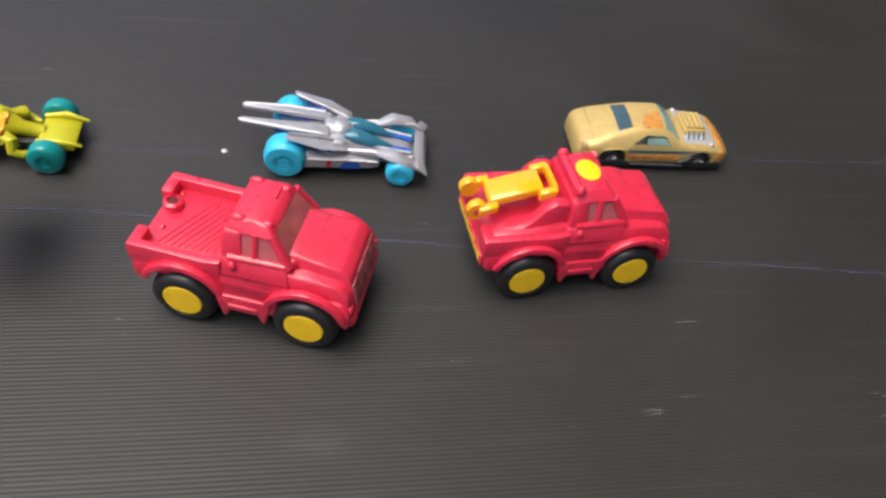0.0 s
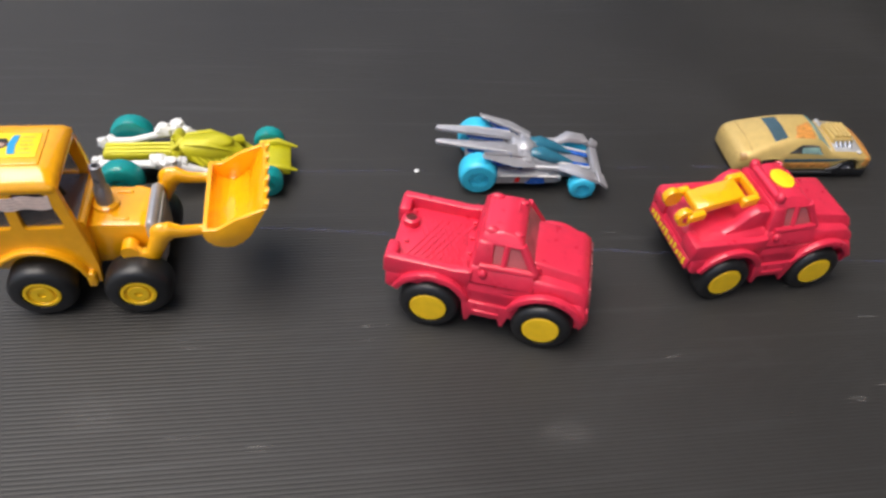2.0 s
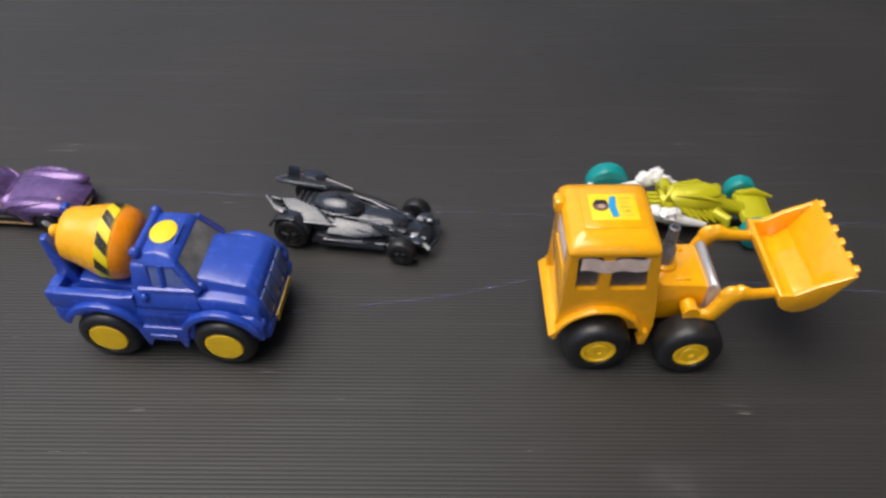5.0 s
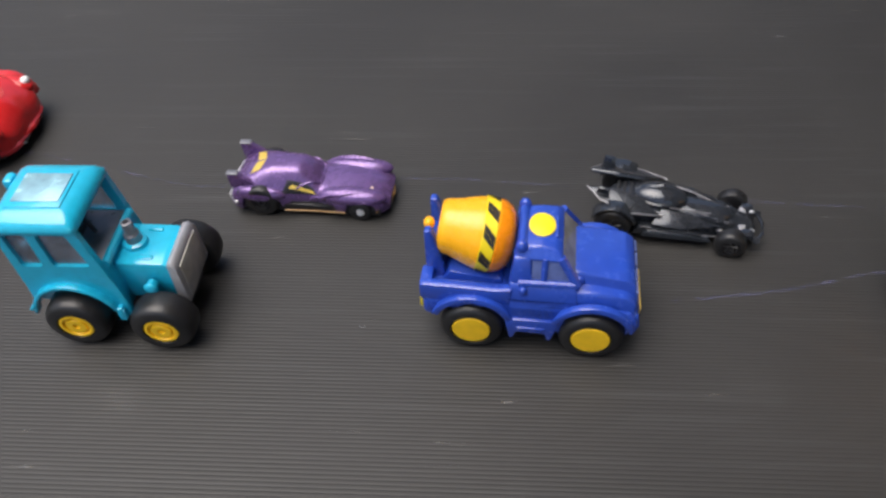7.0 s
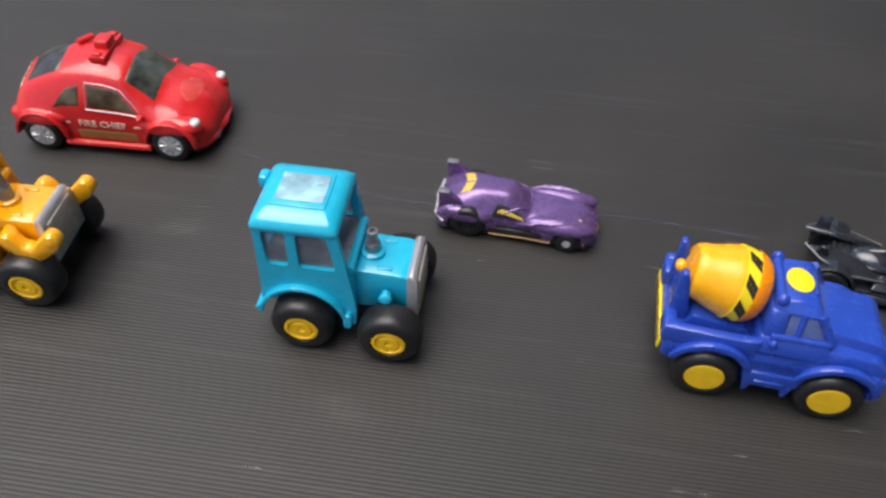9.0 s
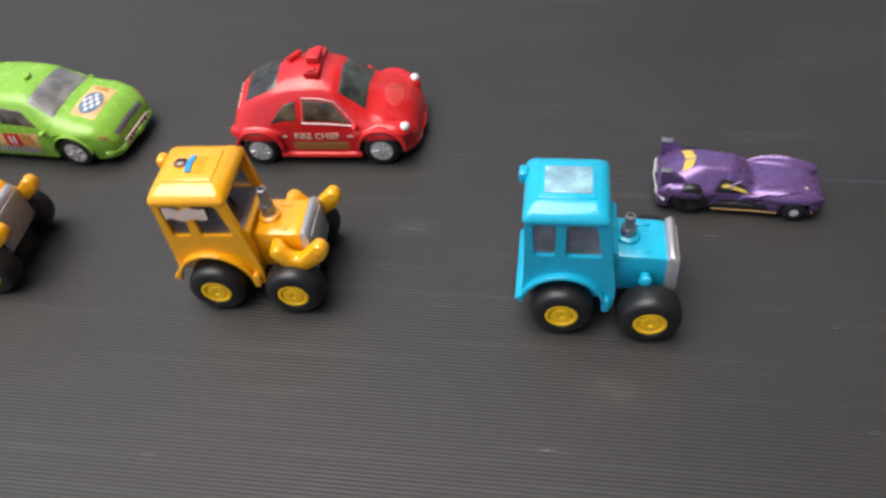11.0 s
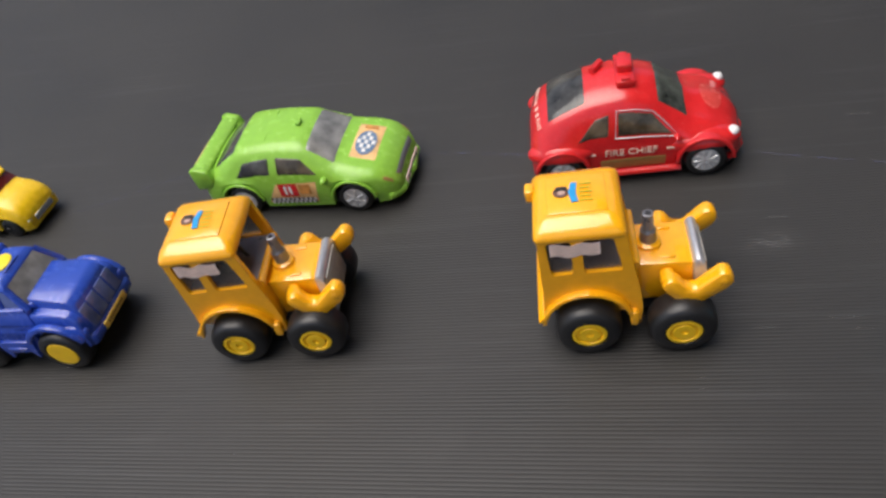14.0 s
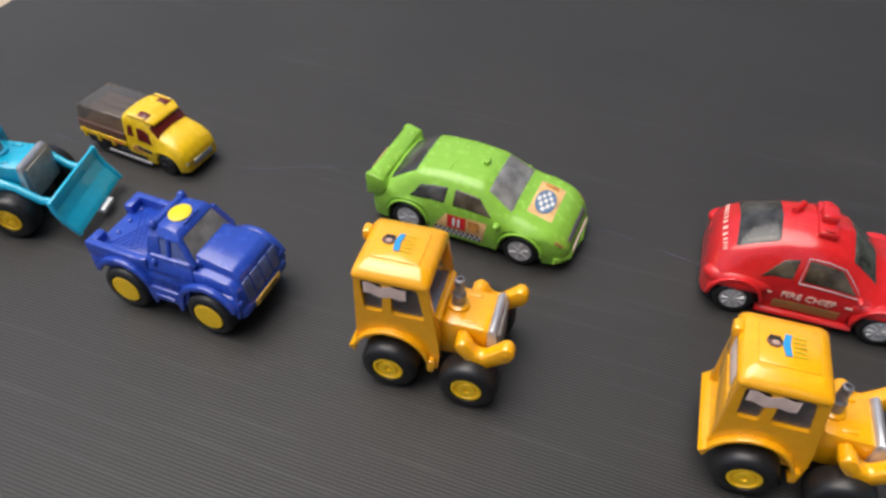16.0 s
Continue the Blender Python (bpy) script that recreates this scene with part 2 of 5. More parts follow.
def smooth_row(xs, ys, x):
    """A smooth curve through the points (xs, ys), without overshoot."""
    i = max(0, min(len(xs) - 2, int(np.searchsorted(xs, x)) - 1))
    d = [(ys[k + 1] - ys[k]) / (xs[k + 1] - xs[k]) for k in range(len(xs) - 1)]

    def slope(k):
        if k == 0 or k == len(xs) - 1:
            return d[min(k, len(d) - 1)]
        return 0.0 if d[k - 1] * d[k] <= 0 else 2 * d[k - 1] * d[k] / (d[k - 1] + d[k])

    h = xs[i + 1] - xs[i]
    t = min(1, max(0, (x - xs[i]) / h))
    return ((2 * t**3 - 3 * t**2 + 1) * ys[i] + (t**3 - 2 * t**2 + t) * h * slope(i) + (3 * t**2 - 2 * t**3) * ys[i + 1] + (t**3 - t**2) * h * slope(i + 1))


KNOTS = (0.0, 0.1, 0.2, 0.36, 0.43, 0.5)


class Shell:
    """A car's skin: stations of x, half width, belt height, top height, half width of the top; wheels: x, radius, hub height."""

    def __init__(self, stations, sill, wheels, crown=0.06):
        self.cols = [list(c) for c in zip(*stations)]
        self.sill, self.wheels, self.crown = sill, wheels, crown
        self.x0, self.x1 = stations[0][0], stations[-1][0]

    def at(self, x, s):
        w, belt, top, tw = (smooth_row(self.cols[0], c, x) for c in self.cols[1:])
        low = self.sill
        for wx, r, hz in self.wheels:
            if abs(x - wx) < r:
                low = max(low, hz + math.sqrt(r * r - (x - wx) ** 2))
        low = min(low, belt - 0.05)
        side = 1.0 if s > 0.5 else -1.0
        u = 1 - s if s > 0.5 else s
        ys = (0.95 * w, w, 0.97 * w, tw + 0.08 * (w - tw), tw * 0.72, 0.0)
        zs = (low, low + 0.55 * (belt - low), belt, belt + 0.82 * (top - belt), top, top + self.crown)
        return Vector((x, side * smooth_row(KNOTS, ys, u), smooth_row(KNOTS, zs, u)))

    def normal(self, x, s):
        e = 0.004
        a = self.at(min(x + 0.02, self.x1), s) - self.at(max(x - 0.02, self.x0), s)
        b = self.at(x, min(1, s + e)) - self.at(x, max(0, s - e))
        n = a.cross(b)
        return n.normalized() if n.length > 1e-9 else Vector((0, 0, 1))

    def skin(self, n=56, m=44):
        bm = bmesh.new()
        rings = [[bm.verts.new(self.at(self.x0 + (self.x1 - self.x0) * i / n, j / m)) for j in range(m + 1)] for i in range(n + 1)]
        for a, b in zip(rings, rings[1:]):
            for j in range(m):
                bm.faces.new((a[j], a[j + 1], b[j + 1], b[j]))
            bm.faces.new((a[m], a[0], b[0], b[m]))
        bm.faces.new(rings[0])
        bm.faces.new(rings[-1][::-1])
        bmesh.ops.recalc_face_normals(bm, faces=bm.faces)
        return bm

    def patch(self, corners, off=0.025, n=12, m=10, both=False, let=-0.02):
        """A piece of skin between four corners (x, s), proud of the rest, with its rim let in."""
        bm = bmesh.new()
        for mirror in ((False, True) if both else (False,)):
            (a, b, c, d) = [(x, 1 - s if mirror else s) for x, s in corners]
            grid = []
            for i in range(n + 1):
                row = []
                for j in range(m + 1):
                    p, q = i / n, j / m
                    x = (a[0] * (1 - p) + b[0] * p) * (1 - q) + (d[0] * (1 - p) + c[0] * p) * q
                    s = (a[1] * (1 - p) + b[1] * p) * (1 - q) + (d[1] * (1 - p) + c[1] * p) * q
                    rim = i in (0, n) or j in (0, m)
                    row.append(bm.verts.new(self.at(x, s) + self.normal(x, s) * (let if rim else off) * self.out(x, s)))
                grid.append(row)
            for i in range(n):
                for j in range(m):
                    bm.faces.new((grid[i][j], grid[i][j + 1], grid[i + 1][j + 1], grid[i + 1][j]))
        return bm

    def decal(self, x0, x1, s0, s1, off=0.03):
        """A flat print on the skin."""
        return self.patch([(x0, s0), (x1, s0), (x1, s1), (x0, s1)], off, 3, 3, let=off)

    def disc(self, cx, cs, rx, rs, off=0.03, n=20):
        """A round flat print on the skin."""
        bm = bmesh.new()

        def on(u, v):
            return bm.verts.new(self.at(u, v) + self.normal(u, v) * off * self.out(u, v))

        rings = [[on(cx + q * rx * math.cos(math.tau * k / n), cs + q * rs * math.sin(math.tau * k / n)) for k in range(n)] for q in (1.0, 0.66, 0.33)]
        hub = on(cx, cs)
        for a, b in zip(rings, rings[1:]):
            for k in range(n):
                bm.faces.new((a[k], a[(k + 1) % n], b[(k + 1) % n], b[k]))
        for k in range(n):
            bm.faces.new((rings[-1][k], rings[-1][(k + 1) % n], hub))
        return bm

    def out(self, x, s):
        p, n = self.at(x, s), self.normal(x, s)
        return 1.0 if n.dot(p - Vector((x, 0, self.sill))) > 0 else -1.0


def wheel(parent, x, y, r, width, tyre=RUBBER, hub=HUB, hub_r=0.6, face=None, spokes=0, hub_label=""):
    """A wheel standing on the ground, its outer face at y; the outer side follows the sign of y."""
    k = 1 if y > 0 else -1
    e = width
    shape = [(r * 0.55, -e), (r * 0.86, -e), (r * 0.95, -e * 0.95), (r, -e * 0.8), (r, -e * 0.36), (r * 0.975, -e * 0.2), (r * 0.92, -e * 0.09), (r * 0.84, -e * 0.02), (r * hub_r * 1.08, 0), (r * hub_r, -0.2), (r * 0.2, -0.2)]
    t = part("wheel", turned([(a, k * b) for a, b in shape], (x, y, r)), tyre, parent)
    f = -0.03 if face is None else face
    g = 0.008 if hub_r > 0.6 else 0.085
    rim = [(r * hub_r * 0.99, -0.12), (r * hub_r * 0.99, f), (r * hub_r * 0.9, f + 0.02), (r * hub_r * 0.8, f + 0.01), (r * hub_r * 0.74, f - g), (r * hub_r * 0.62, f - g), (r * hub_r * 0.57, f), (r * hub_r * 0.22, f), (r * hub_r * 0.2, f - g), (r * 0.02, f - g)]
    if f == 0.0:
        rim = [(r * hub_r * 0.99, -0.12), (r * hub_r * 0.99, f - 0.03), (r * hub_r * 0.95, f), (r * hub_r * 0.9, f + 0.003), (r * hub_r * 0.5, f + 0.004), (r * hub_r * 0.3, f + 0.004), (r * 0.02, f + 0.004)]
    part("hub", turned([(a, k * b) for a, b in rim], (x, y, r), 24), hub, t, hub_label)
    for j in range(spokes):
        a = math.tau * j / spokes + 0.4
        p = (x + math.cos(a) * r * hub_r * 0.5, y + k * (f - 0.02), r + math.sin(a) * r * hub_r * 0.5)
        q = (x + math.cos(a) * r * hub_r * 0.85, y + k * (f + 0.0), r + math.sin(a) * r * hub_r * 0.85)
        part("spoke", tube([(x + math.cos(a) * r * 0.1, y + k * (f - 0.01), r + math.sin(a) * r * 0.1), p, q], r * 0.085, 6), hub, t)
    return t


# ---- the setting ----
def ground_material():
    m = material("beige tiled floor", (0.45, 0.36, 0.26), 0.45, vary=0.12, grain=6.0, bump=0.2)
    return m


def mat_material():
    m = material("black ribbed rubber", (0.0245, 0.0237, 0.0225), 0.51, vary=0.16, grain=9.0, bump=0.25, dust=0.006, spec=0.4)
    n, link = m.node_tree.nodes, m.node_tree.links.new
    b = n["Principled BSDF"]
    # streaks of wear that run along the ribs
    where, push, streak = n.new("ShaderNodeTexCoord"), n.new("ShaderNodeMapping"), n.new("ShaderNodeTexNoise")
    push.inputs["Scale"].default_value = (9, 240, 1)
    streak.inputs["Scale"].default_value, streak.inputs["Detail"].default_value = 1.0, 6
    link(where.outputs["Object"], push.inputs["Vector"])
    link(push.outputs["Vector"], streak.inputs["Vector"])
    wear = n.new("ShaderNodeMapRange")
    wear.inputs["From Min"].default_value, wear.inputs["From Max"].default_value = 0.56, 0.8
    wear.inputs["To Max"].default_value = 0.12
    link(streak.outputs["Fac"], wear.inputs["Value"])
    mix = n.new("ShaderNodeMix")
    mix.data_type = "RGBA"
    mix.inputs["B"].default_value = (0.152, 0.152, 0.158, 1)
    old = b.inputs["Base Color"].links[0].from_socket
    link(wear.outputs["Result"], mix.inputs["Factor"])
    link(old, mix.inputs["A"])
    link(mix.outputs["Result"], b.inputs["Base Color"])
    return m


def flat_sheet(name, x0, x1, y0, y1, z, mat):
    data = bpy.data.meshes.new(name)
    data.from_pydata([(x0, y0, z), (x1, y0, z), (x1, y1, z), (x0, y1, z)], [], [(0, 1, 2, 3)])
    data.materials.append(mat)
    return new(name, data)


tagged(flat_sheet("ground", -60, 60, -60, 60, -0.006, ground_material()), "plain beige floor under and round the mat", "floor", kind="structure")


def ribbed_mat(x0, x1, y0, y1, pitch=0.163, deep=0.0076):
    verts, faces = [], []
    ys, y = [], y0
    while y < y1:
        ys += [(y, -deep), (y + pitch * 0.22, 0), (y + pitch * 0.62, 0), (y + pitch * 0.84, -deep)]
        y += pitch
    ys = [(y0, -0.5)] + ys + [(y, -0.5)]
    for y, z in ys:
        verts += [(x0 * CM, y * CM, z * CM), (x1 * CM, y * CM, z * CM)]
    for i in range(len(ys) - 1):
        faces.append((2 * i, 2 * i + 1, 2 * i + 3, 2 * i + 2))
    n = len(ys)
    faces += [tuple(range(0, 2 * n, 2)), tuple(range(2 * n - 1, 0, -2))]
    data = bpy.data.meshes.new("mat")
    data.from_pydata(verts, [], faces)
    data.materials.append(mat_material())
    return new("mat", data)


SKEW = Matrix.Translation((-0.4, 0, 0)) @ Matrix.Rotation(radians(-1.0), 4, "Z") @ Matrix.Translation((0.4, 0, 0))
rubber_mat = ribbed_mat(-117.2, 75, -62, 88)
rubber_mat.matrix_world = SKEW
tagged(rubber_mat, "black ribbed rubber mat, scuffed and dusty, lying flat", "mat", kind="structure")


# walls added out of view, only to shape sky light and reflections
def unseen_wall(name, x0, x1, y0, y1, z1, mat):
    bm = box(x0, x1, y0, y1, -0.6, z1, 0)
    ob = part(name, bm, mat, None)
    return tagged(ob, "unseen grey wall added to shape reflections on the mat", "wall", kind="structure")


PLASTER = material("grey plaster", (0.3, 0.28, 0.26), 0.7, vary=0.1, grain=4.0, bump=0.3)
unseen_wall("reflection_wall_north", -420, 110, 190, 205, 70, PLASTER)
# kept dark so the mat's right side reflects less sky
unseen_wall("reflection_wall_east", 110, 125, -300, 205, 261, material("dark reflection blocker", (0.07, 0.068, 0.065), 0.75, vary=0.12, grain=4.0, bump=0.3))


# overhead slab added out of view to hide sky from the right side
overhead_blocker = part("ceiling", box(0, 125, -300, 205, 262, 278, 0), PLASTER, None)
tagged(overhead_blocker, "unseen grey slab added overhead to block sky light on the right", "ceiling", kind="structure")


def scuff_material():
    m = material("pale scuff", (0.3, 0.29, 0.28), 0.6, vary=0.2)
    n, link = m.node_tree.nodes, m.node_tree.links.new
    b = n["Principled BSDF"]
    where, push, streak = n.new("ShaderNodeTexCoord"), n.new("ShaderNodeMapping"), n.new("ShaderNodeTexNoise")
    push.inputs["Scale"].default_value = (180, 900, 1)
    streak.inputs["Scale"].default_value = 1.0
    link(where.outputs["Object"], push.inputs["Vector"])
    link(push.outputs["Vector"], streak.inputs["Vector"])
    fade = n.new("ShaderNodeMapRange")
    fade.inputs["From Min"].default_value, fade.inputs["From Max"].default_value = 0.38, 0.7
    fade.inputs["To Max"].default_value = 0.6
    link(streak.outputs["Fac"], fade.inputs["Value"])
    link(fade.outputs["Result"], b.inputs["Alpha"])
    return m


def scuffs():
    """Pale rubbed dashes on the crests of the ribs."""
    known = [(14.3, -6.7, 1.5), (11.3, -10, 1.4), (-6.6, -6.5, 1.2), (4.5, -7.5, 1.3), (13, -9.2, 1.0), (-13.6, -10.1, 1.4), (-10.9, -10.5, 1.2), (-12.1, 7.8, 0.9),
             (-13.2, -6.9, 1.3), (-36.3, -8.4, 1.6), (-24.4, 3.4, 0.7), (-44, 1.1, 1.0), (-30, -5.5, 1.1), (-41.4, 8.3, 2.0), (-26.9, -5.3, 1.0), (-57, 2.6, 0.9),
             (-50.8, -8.8, 1.5), (-34.6, -6.2, 1.2), (-55.1, -2.9, 1.4), (-64.5, -10.2, 1.5), (-72.6, -1.1, 0.8), (-58.5, -2.6, 1.0), (-52.3, 7.8, 1.8), (-82.1, -5.1, 0.9)]
    rng = random.Random(4)
    spots = known + [(rng.uniform(-118, 40), rng.uniform(-20, 30), rng.uniform(0.25, 1.3)) for _ in range(90)]
    bm = bmesh.new()
    for x, y, size in spots:
        for _ in range(rng.randint(1, 2)):
            dx, dy = rng.uniform(-0.4, 0.4) * size, 0.163 * rng.randint(-4, 4)
            y0 = math.floor((y + dy + 62) / 0.163) * 0.163 - 62 + 0.163 * 0.24
            half, w = size * rng.uniform(0.25, 0.6), 0.06
            pts = [(x + dx - half, y0 + w / 2), (x + dx - half * 0.6, y0), (x + dx + half * 0.7, y0 + 0.01), (x + dx + half, y0 + w / 2), (x + dx + half * 0.5, y0 + w), (x + dx - half * 0.5, y0 + w)]
            bm.faces.new([bm.verts.new((a, b, 0.012)) for a, b in pts])
    ob = part("mat_scuffs", bm, scuff_material(), None)
    ob.matrix_world = SKEW
    return tagged(ob, "pale rubbed scuff marks on the black mat", "scuff marks", kind="stuff")


scuffs()


def pen_line(name, points, width, label):
    bm = bmesh.new()
    rng = random.Random(7)
    xs, ys = [p[0] for p in points], [p[1] for p in points]
    x = xs[0]
    last = None
    while x < xs[-1]:
        y, w = smooth_row(xs, ys, x) + rng.uniform(-0.03, 0.03), width * rng.uniform(0.5, 1.2)
        pair = (bm.verts.new((x, y - w / 2, 0.016)), bm.verts.new((x, y + w / 2, 0.016)))
        if last and rng.random() > 0.12:
            bm.faces.new((last[0], pair[0], pair[1], last[1]))
        last, x = pair, x + rng.uniform(0.3, 0.7)
    m = scuff_material()
    for k in m.node_tree.nodes:
        if k.type == "MAP_RANGE" and abs(k.inputs["From Min"].default_value - 0.38) < 0.01:
            k.inputs["From Min"].default_value, k.inputs["To Max"].default_value = 0.34, 0.36
    ramp = [k for k in m.node_tree.nodes if k.type == "VALTORGB"][0]
    ramp.color_ramp.elements[0].color, ramp.color_ramp.elements[1].color = (0.11, 0.115, 0.23, 1), (0.2, 0.2, 0.34, 1)
    return tagged(part(name, bm, m, None), label, "pen line", kind="structure")


pen_line("chalk_line", [(-116, 5.5), (-93, 6.5), (-85, 9.0), (-72, 8.8), (-66, 7.8), (-58, 6.9), (-53, 5.6), (-48, 4.4), (-38.7, 4.9), (-24.4, 3.4), (-9, 2.5), (-2.5, 2.4), (20.8, 2.0), (40, 1.5)], 0.12, "faint blue line drawn along the mat")
pen_line("chalk_line", [(-31, -2.4), (-24, -1.6), (-19, -0.6), (-10.2, -1.1), (2.8, -3.0), (16.7, -4.5), (23, -5.2), (40, -7)], 0.17, "second faint blue line drawn along the mat")


def dust_material():
    m = material("pale dust", (0.3, 0.29, 0.28), 0.7, vary=0.2)
    n, link = m.node_tree.nodes, m.node_tree.links.new
    where, ball, grains, both = n.new("ShaderNodeTexCoord"), n.new("ShaderNodeTexGradient"), n.new("ShaderNodeTexNoise"), n.new("ShaderNodeMath")
    ball.gradient_type, both.operation = "SPHERICAL", "MULTIPLY"
    spread = n.new("ShaderNodeMapping")
    spread.inputs["Scale"].default_value = (70, 110, 1)
    grains.inputs["Scale"].default_value = 260
    link(where.outputs["Object"], spread.inputs["Vector"])
    link(spread.outputs["Vector"], ball.inputs["Vector"])
    link(where.outputs["Object"], grains.inputs["Vector"])
    rub = n.new("ShaderNodeMapRange")
    rub.inputs["From Min"].default_value, rub.inputs["From Max"].default_value, rub.inputs["To Max"].default_value = 0.35, 0.75, 0.2
    link(grains.outputs["Fac"], rub.inputs["Value"])
    link(ball.outputs["Fac"], both.inputs[0])
    link(rub.outputs["Result"], both.inputs[1])
    link(both.outputs["Value"], n["Principled BSDF"].inputs["Alpha"])
    return m


DUST = dust_material()


def dust_patch(x, y, turn):
    bm = bmesh.new()
    bm.faces.new([bm.verts.new((1.45 * math.cos(math.tau * k / 20), 0.95 * math.sin(math.tau * k / 20), 0)) for k in range(20)])
    ob = part("dust_patch", bm, DUST, None)
    ob.matrix_world = pose(x * CM, y * CM, 0.0002, 0, 0, turn)
    return tagged(ob, "faint pale dust patch rubbed into the black mat", "dust patch", kind="stuff")


for spot in ((-0.4, -11.6, 5), (-77.9, -10.9, 20), (-16.4, -9.5, 0), (-48.6, -6.7, -10), (-57.3, 1.2, 15)):
    dust_patch(*spot)


# ---- toy pick-up trucks ----
def tall_truck_part(name, bm, mat, parent, label=""):
    return part(name, bm, mat, parent, label, 1.035)


def cab_part(name, bm, mat, parent, label=""):
    bmesh.ops.translate(bm, vec=(0.24, 0, 0), verts=bm.verts)
    return tall_truck_part(name, bm, mat, parent, label)


def truck(x, y, turn, paint, label, oval_roof=True, lamps=False, plate=False, back_plate=False):
    ob = thing("toy_truck", x, y, turn, label, "toy truck", "plastic pick-up trucks")
    R, r = 1.15, 1.34
    low = [(-3.86, 1.66), (-3.6, 1.52)] + arc(-2.13, R + 0.02, r, 160, 18) + [(-0.74, 1.2), (0.74, 1.2)] + arc(2.13, R + 0.02, r, 162, 20) + [(3.45, 1.2), (3.62, 1.3), (3.66, 1.6), (3.62, 2.0), (3.36, 2.36), (1.2, 2.46), (-0.7, 2.36), (-3.9, 2.36)]
    body = all_of(
        prism(low, lambda a, z: 1.82 if z > 2.2 else 1.92, 0.12),
        # shoulders over the front wheels
        prism([(0.9, 1.9), (0.9, 3.06), (2.2, 3.0), (3.16, 2.88), (3.52, 2.6), (3.62, 1.9)], lambda a, z: 1.62 if z > 2.55 else 1.82, 0.13),
        # cab below its windows
        prism([(-0.9, 1.1), (-0.9, 2.56), (1.14, 2.56), (1.2, 1.1)], lambda a, z: 1.8 if z > 2 else 1.97, 0.12),
        prism([(-0.9, 2.4), (-0.88, 3.22), (1.44, 3.24), (1.56, 2.4)], lambda a, z: 1.86 if z < 2.6 else 1.6, 0.12),
    )
    tall_truck_part("body", body, paint, ob)
    for s in (-1, 1):
        tall_truck_part("bed_side", prism([(-3.9, 2.2), (-3.92, 3.04), (-1.3, 2.98), (-0.76, 3.08), (-0.76, 2.2)], 0.17, 0.08, s * 1.66), paint, ob)
        tall_truck_part("tailgate_post", box(-4.0, -3.55, s * 1.32 - 0.5, s * 1.32 + 0.5, 2.2, 2.98, 0.12), paint, ob)
        tall_truck_part("skirt", prism([(-0.98, 1.8), (-0.76, 0.72), (-0.62, 0.72), (-0.5, 1.08), (0.48, 1.08), (0.6, 0.72), (0.74, 0.72), (0.98, 1.8)], 0.16, 0.06, s * 1.9), paint, ob)
        tall_truck_part("step_lip", box(-0.52, 0.5, s * 2.04 - 0.08, s * 2.04 + 0.08, 1.28, 1.44, 0.05), paint, ob)
        for cx in (-2.13, 2.13):
            tall_truck_part("wheel_arch", flare(cx, R + 0.02, r - 0.03, s * 1.8, s * 2.08, 0.26, 22, 158), paint, ob)
    if lamps:
        tall_truck_part("hitch_boss", turned([(0.34, 2.5), (0.34, 2.8), (0.22, 2.86), (0.18, 2.6)], (-3.45, 0.62, 0), 18, "z"), paint, ob)
        # maroon disc painted darker for the shade down in the hitch dent
        tall_truck_part("hitch_hole_shade", turned([(0.21, 2.8), (0.02, 2.81)], (-3.45, 0.62, 0), 14, "z"), MAROON, ob)
    tall_truck_part("bumper", prism([(3.3, 1.12), (3.3, 1.7), (3.72, 1.72), (3.82, 1.5), (3.76, 1.16)], lambda a, z: 1.66 if a > 3.6 else 1.86, 0.12), paint, ob)
    tall_truck_part("bonnet", prism([(0.95, 2.0), (0.95, 3.46), (1.5, 3.48), (3.14, 3.28), (3.46, 3.04), (3.68, 2.0), (3.7, 1.4), (3.0, 1.4)], lambda a, z: (1.12 if a < 2 else 1.2) if z > 2.5 else 1.5, 0.11), paint, ob)
    tall_truck_part("bed_floor", box(-3.85, -0.7, -1.62, 1.62, 2.2, 2.54, 0.04), paint, ob)
    # raised tread of the load bed
    tread = bmesh.new()
    for i in range(9):
        for s in (-1, 1):
            a = -3.3 + i * 0.24
            p, q = s * 1.1, -s * 1.1
            join(tread, slab([(a, p, 2.55), (a + 0.05, p, 2.55), (min(a + 1.1, -0.9), q, 2.55), (min(a + 1.05, -0.95), q, 2.55)], 0.05))
    bed = tall_truck_part("bed_tread", tread, paint, ob)
    bed["kind"] = "stuff"
    for a in (-3.4, -1.0):
        for s in (-1.25, -0.4, 0.4, 1.25):
            tall_truck_part("stud", turned([(0.1, 0), (0.1, 0.1), (0.04, 0.12)], (a, s, 2.52), 8, "z"), paint, ob)
    # cab with pillars round real openings
    cabin = all_of(
        prism([(-0.98, 4.02), (-0.88, 4.4), (-0.1, 4.5), (0.4, 4.44), (0.66, 4.22), (0.62, 4.02)], lambda a, z: 1.02 if z > 4.3 else 1.28, 0.16),
        prism([(-1.08, 3.1), (-1.0, 4.14), (-0.42, 4.14), (-0.3, 3.1)], lambda a, z: 1.6 if z < 3.2 else 1.27, 0.1),
    )
    cab = cab_part("cab", cabin, paint, ob)
    for s in (-1, 1):
        cab_part("pillar", tube([(0.06, s * 1.5, 3.14), (0.06, s * 1.2, 4.14)], 0.12, 8), paint, cab)
        cab_part("pillar", tube([(1.22, s * 1.44, 3.16), (0.58, s * 1.16, 4.18)], 0.16, 8), paint, cab)
        cab_part("waist_rail", tube([(-0.8, s * 1.56, 3.24), (1.14, s * 1.5, 3.24)], 0.12, 8), paint, cab)
        cab_part("mirror", lump(-0.62, s * 1.7, 2.98, 0.16, 0.14, 0.2, 6), paint, cab)
